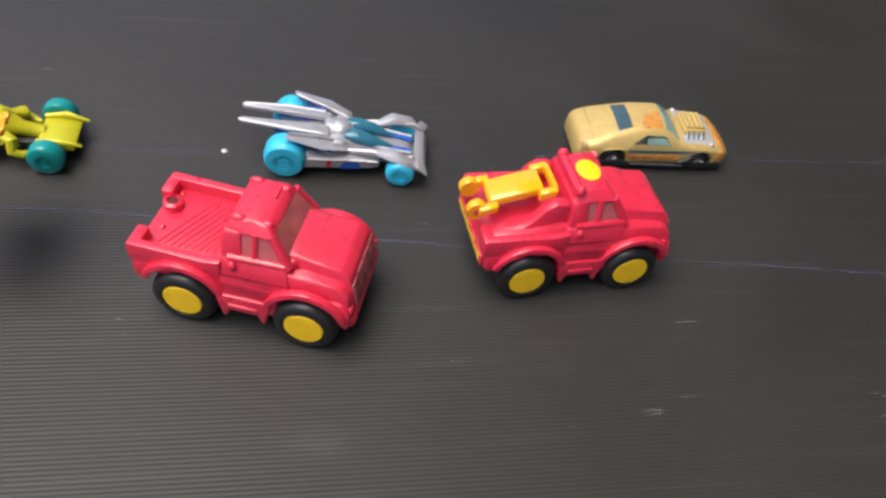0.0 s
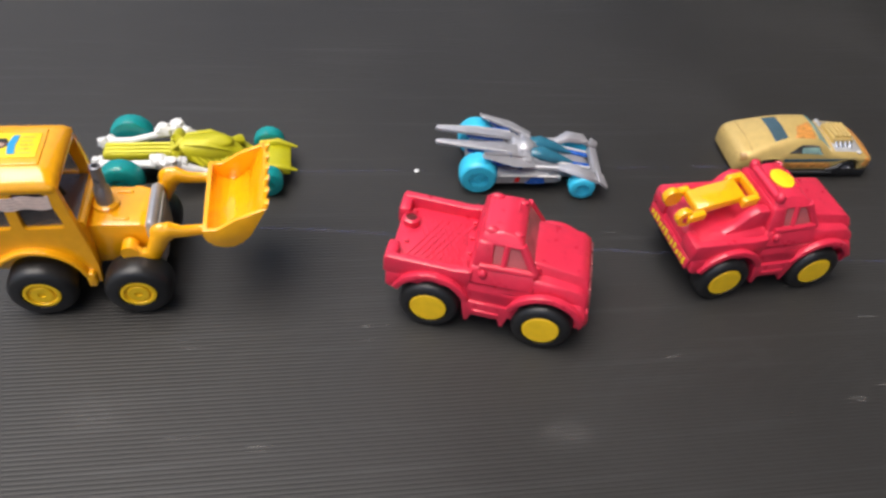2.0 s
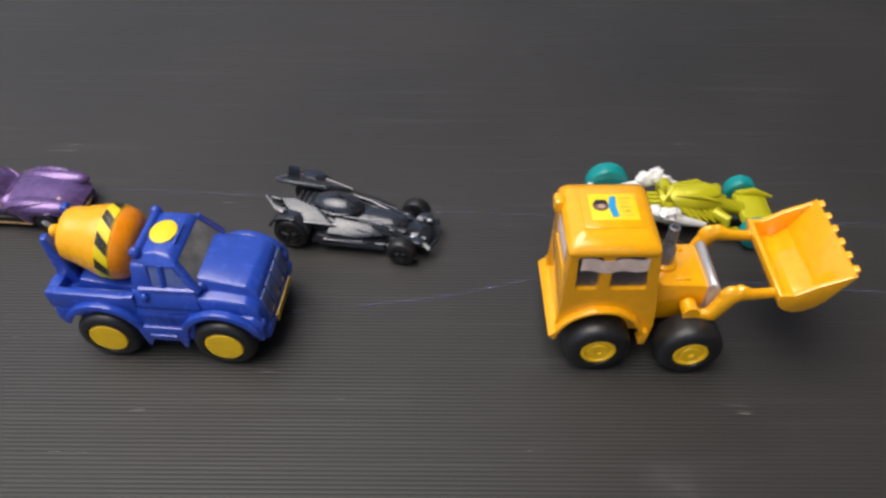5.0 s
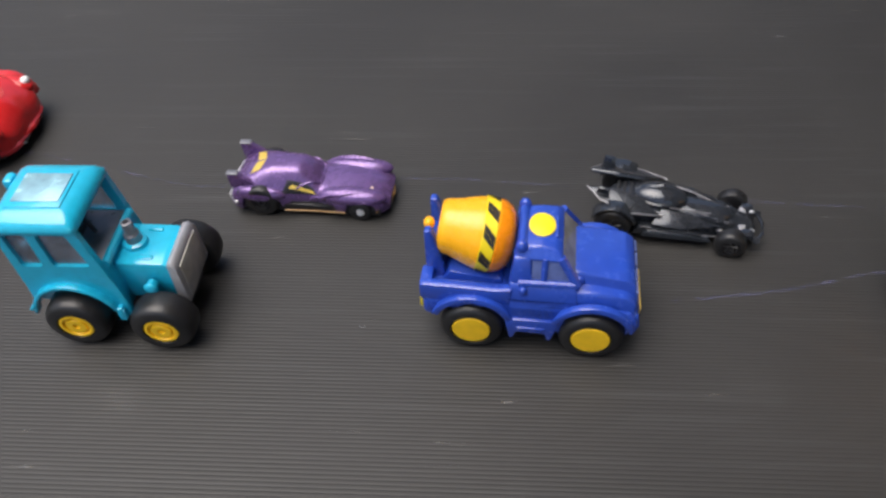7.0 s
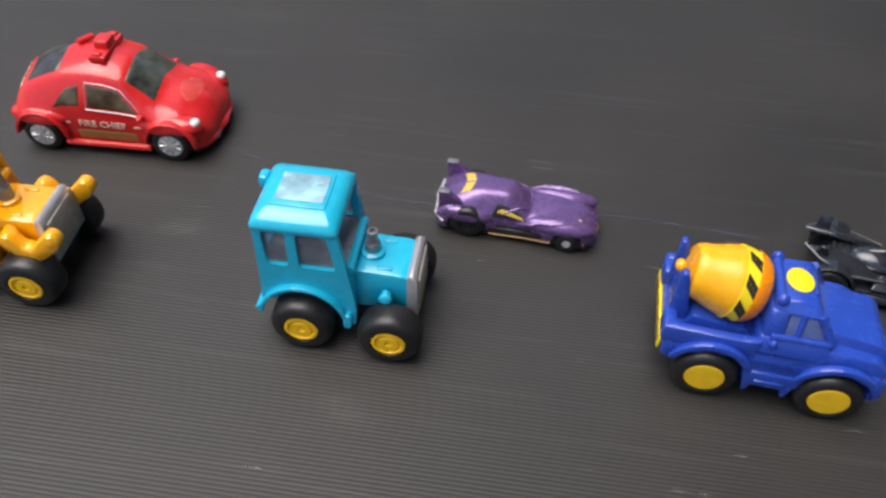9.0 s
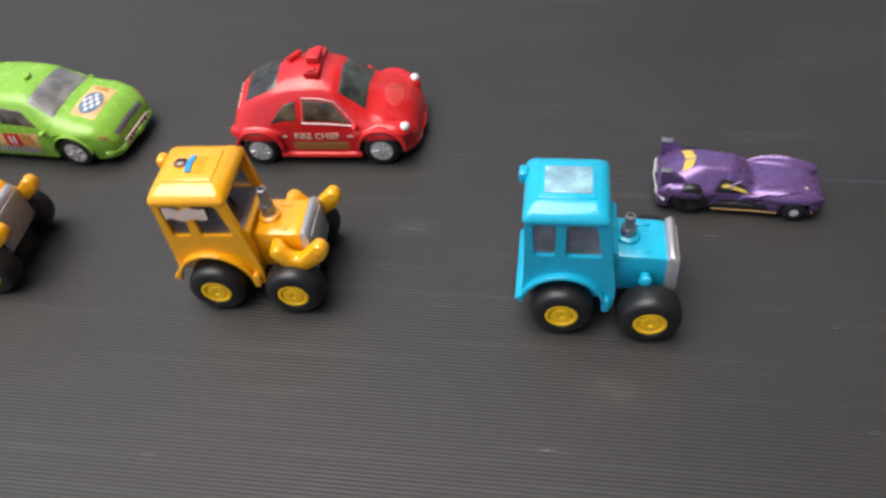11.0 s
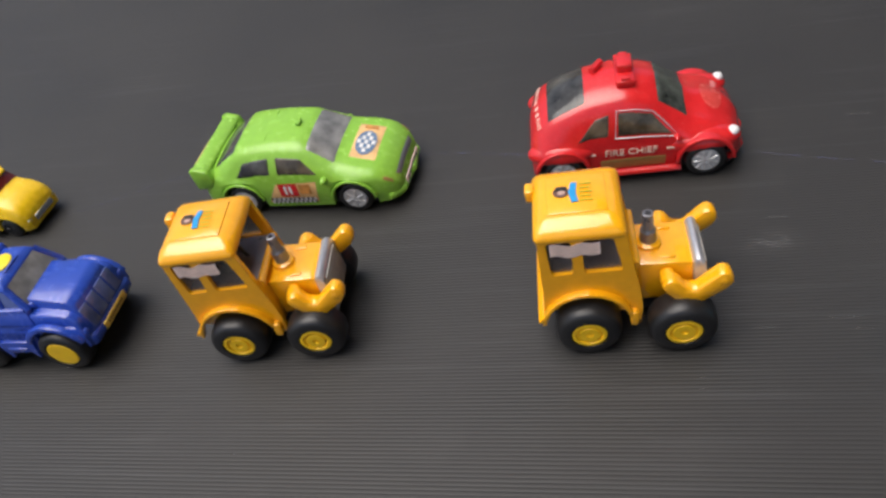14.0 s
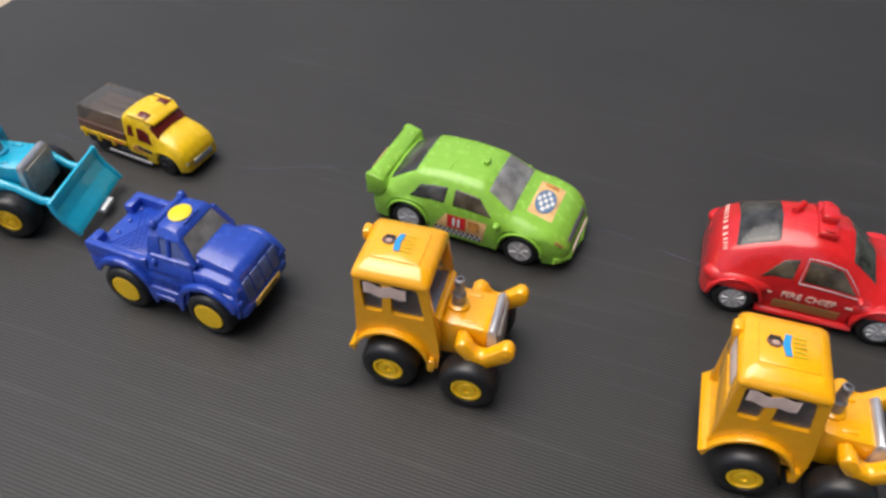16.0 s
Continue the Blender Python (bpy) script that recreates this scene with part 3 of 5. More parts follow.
    cab_part("cowl", prism([(0.95, 3.0), (0.98, 3.32), (1.36, 3.36), (1.5, 3.1)], 1.3, 0.08), paint, cab)
    if lamps:
        for s in (-0.92, 0.92):
            cab_part("roof_lamp", lump(-0.6, s * 0.95, 4.36, 0.3, 0.17, 0.2, 10), paint, cab)
            cab_part("roof_lamp", lump(0.36, s * 0.92, 4.38, 0.22, 0.15, 0.11, 8), paint, cab)
        cab_part("roof_rib", box(0.2, 0.28, 0.2, 0.8, 4.42, 4.52, 0.02), paint, cab)
    else:
        cab_part("roof_bar", tube([(-0.76, -1.0, 4.38), (-0.76, 1.0, 4.38)], 0.18, 10), paint, cab)
        for s in (-1.0, 1.0):
            cab_part("roof_lamp", lump(-0.76, s, 4.44, 0.22, 0.2, 0.24, 8), paint, cab)
        cab_part("roof_rib", box(0.34, 0.44, -0.5, 0.5, 4.42, 4.5, 0.03), paint, cab)
    for s in (-1, 1):
        pane = REDPANE if paint is RED else BLUEPANE
        cab_part("side_window", slab([(-0.34, s * 1.46, 3.24), (-0.04, s * 1.46, 3.24), (-0.02, s * 1.2, 4.08), (-0.38, s * 1.2, 4.08)], 0.06), pane, ob)
        cab_part("side_window", slab([(0.14, s * 1.46, 3.24), (1.08, s * 1.4, 3.24), (0.54, s * 1.17, 4.08), (0.14, s * 1.2, 4.08)], 0.06), pane, ob)
    cab_part("windscreen", slab([(1.22, -1.3, 3.26), (1.22, 1.3, 3.26), (0.62, 1.08, 4.16), (0.62, -1.08, 4.16)], 0.07), CLEAR if paint is BLUE else REDSCREEN, ob)
    # front grille of upright panes
    for ya, yb in ((-1.24, -0.74), (-0.62, -0.05), (0.05, 0.62), (0.74, 1.24)):
        tall_truck_part("grille_slot", slab([(3.72, ya, 1.82), (3.72, yb, 1.82), (3.53, yb, 2.8), (3.53, ya, 2.8)], 0.1, 0.03), BLUEPANE if paint is not RED else REDPANE, ob)
    for s in (-1, 1):
        tall_truck_part("headlight", lump(3.6, s * 1.6, 1.95, 0.1, 0.16, 0.22, 8), paint, ob)
    tall_truck_part("chassis", box(-3.2, 3.2, -1.15, 1.15, 0.62, 1.3, 0.05), DARK, ob)
    for a in (-2.13, 2.13):
        for s in (-1, 1):
            wheel(ob, a, s * 2.18, R, 0.9, hub_r=0.61, face=0.0)
    if oval_roof:
        cab_part("roof_sticker", oval(-0.12, 0, 4.48, 0.46, 0.55, 0.06, 1), STICKER, ob, "yellow oval sticker")
    if plate:
        p = tall_truck_part("front_plate", box(3.8, 3.87, -0.95, 0.95, 1.26, 1.62, 0.03), GILT, ob, "yellow plate with a black printed line")
        for k in range(9):
            tall_truck_part("print_bar", box(3.87, 3.88, -0.66 + k * 0.15, -0.58 + k * 0.15, 1.36, 1.52, 0), BLACK, p)
    if back_plate:
        p = tall_truck_part("rear_plate", box(-4.0, -3.9, -1.7, 1.7, 1.7, 2.2, 0.03), RED if paint is RED else STICKER, ob, "rear strip with a row of small printed bars")
        for k in range(12):
            tall_truck_part("print_bar", box(-4.02, -4.0, -1.5 + k * 0.26, -1.36 + k * 0.26, 1.78 + 0.05 * (k % 2), 2.1 - 0.05 * (k % 3), 0), STICKER if paint is RED else BROWN, p)
    return ob


truck(-2.07, -5.24, -18.7, RED, "red plastic toy pick-up with empty load bed and yellow hubs", oval_roof=False, lamps=True)
tow_truck = truck(9.47, -3.82, 4.7, RED, "red plastic toy tow truck with yellow crane arm and roof sticker", back_plate=True)
tall_truck_part("crane_mount", all_of(*[prism([(-3.4, 2.5), (-3.3, 2.9), (-2.5, 3.02), (-2.1, 3.34), (-1.75, 3.84), (-1.4, 4.1), (-0.85, 4.05), (-0.75, 3.4), (-0.75, 2.5)], 0.24, 0.12, s) for s in (-1.05, 1.05)],
                                      prism([(-3.92, 2.3), (-3.86, 2.86), (-2.2, 3.02), (-0.75, 3.3), (-0.75, 2.3)], lambda a, z: 1.5 if z > 2.6 else 1.8, 0.2)), RED, tow_truck)
crane = tall_truck_part("crane_arm", all_of(prism([(-1.7, 3.92), (-1.7, 4.3), (-3.65, 3.82), (-3.65, 3.44)], 0.56, 0.1),
                                            prism([(-1.2, 4.02), (-1.2, 4.38), (-1.4, 4.4), (-1.4, 4.02)], 0.66, 0.07),
                                            *[prism([(-1.25, 4), (-1.25, 4.38), (-1.9, 4.24), (-1.9, 3.86)], 0.15, 0.07, s * 0.52) for s in (-1.3, 1.2)],
                                            *[prism([(-3.4, 3.52), (-3.4, 3.84), (-4.1, 3.7), (-4.1, 3.36)], 0.16, 0.07, s * 0.56) for s in (-1.3, 1.2)],
                                            *[turned([(0.12, s * 0.42), (0.36, s * 0.42), (0.38, s * 0.5), (0.38, s * 0.66), (0.36, s * 0.74), (0.12, s * 0.74)], (-4.12, 0, 3.48), 20, "y") for s in (-1, 1)]), ORANGE, tow_truck, "yellow folded crane arm")
for s in (-1, 1):
    tall_truck_part("pivot", turned([(0.15, s * 0.73), (0.15, s * 0.755)], (-4.12, 0, 3.48), 12, "y"), RED, crane)

mixer = truck(-33.64, -2.40, -5.8, BLUE, "blue plastic toy mixer truck with orange drum", plate=True, back_plate=True)
tall_truck_part("drum_bracket", all_of(*[prism([(-3.85, 2.3), (-3.1, 2.3), (-3.25, 3.2), (-3.5, 4.4), (-3.62, 4.72), (-3.86, 4.7), (-3.86, 3.4)], 0.16, 0.07, k) for k in (-0.78, 0.78)],
                                       prism([(-3.8, 2.3), (-3.35, 2.3), (-3.45, 3.6), (-3.72, 3.7)], 0.8, 0.07), prism([(-3.3, 2.4), (-1.0, 2.4), (-1.2, 2.75), (-3.0, 3.0)], 1.1, 0.08)), BLUE, mixer)


def mixing_drum(parent):
    lean = Matrix.Translation((-2.12, 0, 3.92)) @ Matrix.Rotation(radians(10), 4, "Y") @ Matrix.Diagonal((1.14, 1.03, 1.03, 1))
    shape = [(0.3, -1.22), (0.8, -1.2), (0.9, -1.1), (0.94, -0.95), (0.98, -0.75), (1.1, -0.4), (1.2, -0.1), (1.25, 0.12), (1.25, 0.5), (1.18, 0.72), (1.0, 0.95), (0.5, 1.08)]
    bm = turned(shape, (0, 0, 0), 32, "x")
    bmesh.ops.transform(bm, matrix=lean, verts=bm.verts)
    drum = tall_truck_part("drum", bm, DRUM, parent, "orange yellow mixing drum")
    rim = turned([(0.5, 0.9), (1.2, 0.53), (1.265, 0.56), (1.22, 0.72), (1.08, 0.94), (0.8, 1.1)], (0, 0, 0), 32, "x")
    bmesh.ops.transform(rim, matrix=lean, verts=rim.verts)
    tall_truck_part("rim", rim, DRUMRIM, drum, "bare orange rim")
    band = turned([(1.2, 0.08), (1.275, 0.1), (1.275, 0.5), (1.2, 0.54)], (0, 0, 0), 72, "x")
    bmesh.ops.transform(band, matrix=lean, verts=band.verts)
    tall_truck_part("band", band, STICKER, drum, "yellow band")
    for k in range(9):
        bm = bmesh.new()
        a = math.tau * k / 9
        row = []
        for i in range(5):
            t = i / 4
            for w in (0, 0.3):
                ang = a + w * 1.1 + 0.3 * t
                row.append(bm.verts.new((0.12 + 0.37 * t, 1.3 * math.cos(ang), 1.3 * math.sin(ang))))
        for i in range(4):
            bm.faces.new((row[2 * i], row[2 * i + 1], row[2 * i + 3], row[2 * i + 2]))
        bmesh.ops.transform(bm, matrix=lean, verts=bm.verts)
        tall_truck_part("stripe", bm, BLACK, drum)
    tall_truck_part("knob", lump(-3.8, -0.1, 4.3, 0.2, 0.24, 0.22, 10), DRUM, parent, "orange knob")


mixing_drum(mixer)
truck(-88.60, -1.44, -2.4, BLUE, "blue plastic toy pick-up with empty bed and yellow roof sticker", plate=True)


# ---- toy tractors ----
def tall_tractor_part(name, bm, mat, parent, label=""):
    return part(name, bm, mat, parent, label, 1.08)


def tractor(x, y, turn, paint, label, name="toy_tractor", stubs="", sticker="", window_labels=True, pane=PANE, pipe=1.0):
    ob = thing(name, x, y, turn, label, "toy tractor", "plastic tractors")
    R = 1.19
    arch = arc(-1.4, R - 0.12, 1.6, 168, 24)
    side = [(-2.96, 1.5), (-2.92, 1.45)] + arch + [(0.1, 0.95), (0.5, 0.95), (0.56, 1.7), (0.5, 2.4), (0.04, 5.3), (-2.82, 5.3), (-2.88, 2.4)]
    rear_hole = soft_corners([(-2.48, 3.56), (-1.74, 3.56), (-1.72, 5.02), (-2.56, 5.02)])
    front_hole = soft_corners([(-1.36, 3.56), (-0.06, 3.56), (-0.34, 5.02), (-1.38, 5.02)])
    body = all_of(
        # side walls of one piece with the cab, and the solid core between them
        *[window_panel(side, [rear_hole, front_hole], s * 1.54, s * 1.3, 0.06) for s in (-1, 1)],
        prism([(-2.88, 1.6), (0.46, 1.2), (0.48, 2.4), (0.36, 3.5), (-2.8, 3.5)], 1.34, 0.05),
        *[flare(-1.4, R - 0.12, 1.52, s * 1.45, s * 1.8, 0.16, 14, 172) for s in (-1, 1)],
        slab([(-3.14, -1.8, 1.44), (-2.8, -1.8, 1.74), (-2.8, 1.8, 1.74), (-3.14, 1.8, 1.44)], 0.16, 0.05),
        # bonnet
        prism([(0.0, 1.3), (0.0, 3.2), (2.2, 3.12), (2.4, 3.0), (2.4, 1.4)], lambda a, z: 1.02 if z > 2.9 else (1.24 if z > 1.6 else 0.95), 0.2),
        box(0.1, 1.0, -0.14, 0.14, 3.1, 3.26, 0.04),
        turned([(0.46, 3.1), (0.44, 3.3), (0.3, 3.36)], (0.92, 0, 0), 18, "z"),
        box(0.1, 0.36, -1.78, -1.5, 0.95, 1.6, 0.05), box(0.1, 0.36, 1.5, 1.78, 0.95, 1.6, 0.05),
        *[box(0.08, 0.4, s * 1.64 - 0.12, s * 1.64 + 0.12, 1.08 + 0.17 * k, 1.16 + 0.17 * k, 0.02) for s in (-1, 1) for k in range(3)],
        *[box(1.2, 1.75, s * 0.7 - 0.09, s * 0.7 + 0.09, 3.05, 3.2, 0.04) for s in (-1, 1)],
    )
    tall_tractor_part("body", body, paint, ob)
    tall_tractor_part("front_rail", tube([(0.36, -1.3, 3.46), (0.36, 1.3, 3.46)], 0.16, 8), paint, ob)
    tall_tractor_part("rear_wall", all_of(box(-2.86, -2.62, -1.34, 1.34, 1.8, 3.8, 0.05), box(-2.86, -2.62, -1.34, 1.34, 4.9, 5.2, 0.05), *[box(-2.86, -2.62, s * 1.12 - 0.24, s * 1.12 + 0.24, 3.7, 5.0, 0.05) for s in (-1, 1)]), paint, ob)
    tall_tractor_part("rear_window", box(-2.78, -2.72, -0.95, 0.95, 3.7, 5.0, 0), pane, ob).visible_shadow = False
    roof = all_of(stacked([(4.98, -2.94, 0.12, 1.6), (5.4, -2.92, 0.1, 1.58), (5.68, -2.5, -0.32, 1.04)], 0.2, 5), box(-2.4, -0.42, -0.92, 0.92, 5.6, 5.72, 0.05),
                  box(-3.16, -2.8, 0.45, 1.0, 5.06, 5.56, 0.12))
    top = tall_tractor_part("roof", roof, paint, ob)
    for s in (-1, 1):
        for ring in (rear_hole, front_hole):
            tall_tractor_part("side_window", slab([(a, s * 1.37, z) for a, z in ring], 0.04), pane, ob).visible_shadow = False
    # grey plate added over the painted core to make the cab's inside dimmer
    tall_tractor_part("cab_dim_plate", box(-2.56, 0.2, -1.28, 1.28, 3.46, 3.53, 0.02), GREY, ob)
    tall_tractor_part("seat", box(-1.9, -0.9, -0.6, 0.6, 3.46, 3.74, 0.12), DARK, ob)
    tall_tractor_part("steering_wheel", tube([(-0.35, 0, 3.7), (-0.55, 0, 4.3)], 0.08, 8), DARK, ob)
    if window_labels:
        wide = 1.66 if stubs else 2.2
        for s in (-1, 1):
            band = bmesh.new()
            rows = []
            for i in range(25):
                t = i / 24
                a, z = -2.44 + wide * t, 4.38 + 0.05 * math.sin(t * 12.5) + 0.14 * abs(t - 0.5)
                rows.append([band.verts.new((a, s * d, z + k)) for k in (0, 0.52) for d in (1.56, 1.545)])
            for p, q in zip(rows, rows[1:]):
                for i, j in ((0, 1), (1, 3), (3, 2), (2, 0)):
                    band.faces.new((p[i], p[j], q[j], q[i]))
            lab = tall_tractor_part("window_label", band, PALE, ob, "pale printed paper strip across the side windows")
            for k in range(4):
                line = bmesh.new()
                rows = []
                for i in range(21):
                    t = 0.06 + 0.88 * i / 20
                    a, z = -2.44 + wide * t, 4.38 + 0.05 * math.sin(t * 12.5) + 0.14 * abs(t - 0.5) + 0.09 + 0.12 * k
                    rows.append([line.verts.new((a, s * 1.563, z)), line.verts.new((a, s * 1.563, z + 0.022))])
                for i, (p, q) in enumerate(zip(rows, rows[1:])):
                    if (i + k) % 7:
                        line.faces.new((p[0], q[0], q[1], p[1]))
                tall_tractor_part("print_bar", line, TAN, lab)
        tall_tractor_part("rear_label", box(-2.84, -2.8, -0.86, 0.86, 4.1, 4.9, 0.01), PALE, ob)
    tall_tractor_part("grille_frame", all_of(prism([(2.36, 1.35), (2.3, 3.1), (2.42, 3.26), (2.62, 3.22), (2.72, 3.0), (2.78, 1.35)], lambda a, z: 1.06 if z > 3.05 else 1.26, 0.14)), SILVERP, ob, "silver grille surround")
    tall_tractor_part("grille", slab([(2.79, -0.96, 1.5), (2.79, 0.96, 1.5), (2.73, 0.9, 2.96), (2.73, -0.9, 2.96)], 0.08, 0.02), GRILLE, ob)
    for k in range(9):
        tall_tractor_part("grille_slat", box(2.77 - k * 0.004, 2.82 - k * 0.004, -0.82, 0.82, 1.6 + k * 0.145, 1.65 + k * 0.145, 0.01), GRILLE, ob)
    tall_tractor_part("exhaust_pipe", turned([(r, 3.24 + h * pipe) for r, h in ((0.3, 0), (0.28, 0.7), (0.22, 0.78), (0.2, 0.85), (0.19, 1.6), (0.12, 1.62), (0.11, 1.4))], (0.92, 0, 0), 16, "z"), GREY, ob, "grey upright exhaust pipe")
    tall_tractor_part("chassis", all_of(box(-2.6, 2.5, -0.8, 0.8, 0.7, 1.6, 0.06), tube([(1.86, -1.2, R), (1.86, 1.2, R)], 0.25, 10), tube([(-1.35, -1.2, R), (-1.35, 1.2, R)], 0.25, 10)), DARK, ob)
    for a, w in ((-1.4, 2.24), (1.86, 2.4)):
        for s in (-1, 1):
            wheel(ob, a, s * w, R, 1.1, hub_r=0.53, face=-0.03)
    if sticker == "large":
        p = tall_tractor_part("roof_sticker", box(-2.1, -0.55, -0.62, 0.62, 5.71, 5.75, 0.01), STICKER, top, "yellow printed roof sticker")
    if sticker:
        d = 0.0 if sticker == "large" else -0.15
        tall_tractor_part("print_patch", oval(-1.75 + d, 0.05, 5.75, 0.26, 0.24, 0.02), BROWN, top)
        tall_tractor_part("print_patch", oval(-1.72 + d, 0.0, 5.763, 0.13, 0.1, 0.02), TAN, top)
        tall_tractor_part("print_patch", slab([(-1.5 + d, 0.0, 5.765), (-1.42 + d, -0.48, 5.765), (-1.2 + d, -0.46, 5.765), (-1.26 + d, 0.0, 5.765), (-1.2 + d, 0.46, 5.765), (-1.4 + d, 0.46, 5.765)], 0.02), SKYBLUE, top)
        tall_tractor_part("print_patch", slab([(-1.98 + d, 0.1, 5.772), (-1.5 + d, 0.1, 5.772), (-1.56 + d, 0.3, 5.772), (-1.9 + d, 0.3, 5.772)], 0.012), BLACK, top)
        for k in range(5):
            tall_tractor_part("print_bar", slab([(-1.14 + d, 0.36 - 0.2 * k, 5.76), (-0.7 - 0.06 * (k % 2) + d, 0.36 - 0.2 * k, 5.76), (-0.74 - 0.06 * (k % 2) + d, 0.41 - 0.2 * k, 5.76), (-1.14 + d, 0.41 - 0.2 * k, 5.76)], 0.012), GILT if sticker == "large" else LIME, top)
    if stubs == "knob":
        tall_tractor_part("side_knob", all_of(*[k for s in (-1, 1) for k in (tube([(1.6, s * 1.1, 2.3), (1.6, s * 1.36, 2.3)], 0.2, 10), lump(1.6, s * 1.38, 2.3, 0.26, 0.12, 0.26, 8))]), paint, ob)
    if stubs == "short":
        for s in (-1, 1):
            tall_tractor_part("lifting_arm", all_of(prism([(1.14, 2.78), (1.28, 2.46), (1.72, 1.98), (2.1, 1.76), (2.42, 1.82), (3.36, 2.5), (3.56, 2.82), (3.4, 3.18), (3.08, 3.24), (2.3, 2.5), (2.0, 2.56), (1.72, 2.96), (1.4, 3.06)], 0.31, 0.15, s * 1.5),
                                       tube([(1.42, s * 1.1, 2.75), (1.42, s * 1.6, 2.75)], 0.27, 12), lump(3.2, s * 1.8, 2.86, 0.17, 0.04, 0.17, 8)), paint, ob)
    return ob


loader = tractor(-17.02, -2.94, 0.1, ORANGE, "yellow plastic toy wheel loader with its bucket raised", "toy_loader", sticker="large")
for s in (-1, 1):
    tall_tractor_part("loader_arm", all_of(tube([(1.75, s * 1.4, 2.3), (2.1, s * 1.44, 2.12), (2.5, s * 1.46, 2.2), (2.75, s * 1.46, 2.7), (2.92, s * 1.46, 3.1), (3.2, s * 1.45, 3.24), (3.6, s * 1.42, 3.12), (4.45, s * 1.36, 3.14)], [0.3, 0.26, 0.32, 0.34, 0.38, 0.34, 0.24, 0.22], 14, 0.7),
                              tube([(1.72, s * 1.1, 2.34), (1.72, s * 1.62, 2.34)], 0.3, 12), lump(2.95, s * 1.46, 3.12, 0.44, 0.24, 0.42, 10)), ORANGE, loader)


def bucket(parent, paint):
    """A trough, open at the top, with toothed lip."""
    out = [(4.35, 3.5), (4.36, 3.23), (4.46, 2.98), (4.7, 2.78), (5.02, 2.68), (5.38, 2.72), (5.7, 2.9), (5.98, 3.18), (6.62, 4.4)]
    inn = [(6.48, 4.46), (5.84, 3.24), (5.58, 3), (5.32, 2.84), (5.06, 2.81), (4.82, 2.9), (4.64, 3.05), (4.54, 3.26), (4.52, 3.52)]
    bm = all_of(prism(out + inn, 1.8, 0.04))
    for s in (-1, 1):
        join(bm, prism(out + [(5.5, 3.92), (4.85, 3.5)], 0.09, 0.04, s * 1.76))
    ob = tall_tractor_part("bucket", bm, paint, parent, "yellow toothed bucket")
    for k in range(6):
        tall_tractor_part("tooth", prism([(6.4, 4.2), (6.62, 4.2), (6.7, 4.52), (6.52, 4.46)], 0.15, 0.05, -1.55 + 0.62 * k), paint, ob)
    return ob


bucket(loader, ORANGE)
tractor(-63.18, -1.61, 2.2, ORANGE, "yellow plastic toy tractor with short lifting arms beside a red car", stubs="short", sticker="small", pipe=0.8)
tractor(-77.10, -1.37, 4.0, ORANGE, "yellow plastic toy tractor with short lifting arms beside a green car", stubs="short", sticker="small", pipe=0.8)
blue_tractor = tractor(-49.13, -2.14, -0.8, TEAL, "turquoise plastic toy tractor with worn silver roof sticker", stubs="knob", window_labels=False, pane=TEALPANE, pipe=0.58)
tall_tractor_part("roof_sticker", box(-2.2, -0.55, -0.68, 0.68, 5.71, 5.75, 0.01), material("worn silver sticker", (0.34, 0.58, 0.66), 0.25, metal=0.3, vary=0.35, grain=120), blue_tractor, "worn pale roof sticker")
dozer = tractor(-101.04, 0.26, 11.8, TEAL, "turquoise plastic toy bulldozer with a front blade", "toy_bulldozer", window_labels=False, pane=TEALPANE, pipe=0.6)
for s in (-1, 1):
    tall_tractor_part("blade_arm", tube([(1.3, s * 1.3, 2.4), (2.2, s * 1.42, 2.3), (3.2, s * 1.4, 1.7), (4.1, s * 1.35, 1.5)], [0.24, 0.2, 0.2, 0.24], 10), TEAL, dozer)
tall_tractor_part("blade", all_of(prism([(4.16, 2.28), (4.25, 1.76), (4.52, 1.2), (4.96, 0.71), (5.17, 0.5), (5.27, 0.57), (5.06, 0.86), (4.67, 1.31), (4.42, 1.8), (4.33, 2.28)], 2.2, 0.05),
                                  *[prism([(4.16, 2.32), (4.22, 1.76), (4.5, 1.17), (4.95, 0.68), (5.18, 0.47), (5.34, 0.57), (5.13, 0.89), (4.76, 1.34), (4.5, 1.83), (4.4, 2.32)], 0.08, 0.04, s * 2.2) for s in (-1, 1)]), TEAL, dozer, "curved turquoise blade")
tall_tractor_part("blade_lip", box(5.1, 5.5, -0.3, 0.7, 0.3, 0.5, 0.05), WHITE, dozer, "white chip under the blade")


# ---- die-cast and pull-back cars ----
def axles(ob, places, tyre=RUBBER, hub=RIM, hub_r=0.62, spokes=5):
    for x, y, r, width in places:
        for s in (-1, 1):
            wheel(ob, x, s * y, r, width, tyre, hub, hub_r, spokes=spokes)


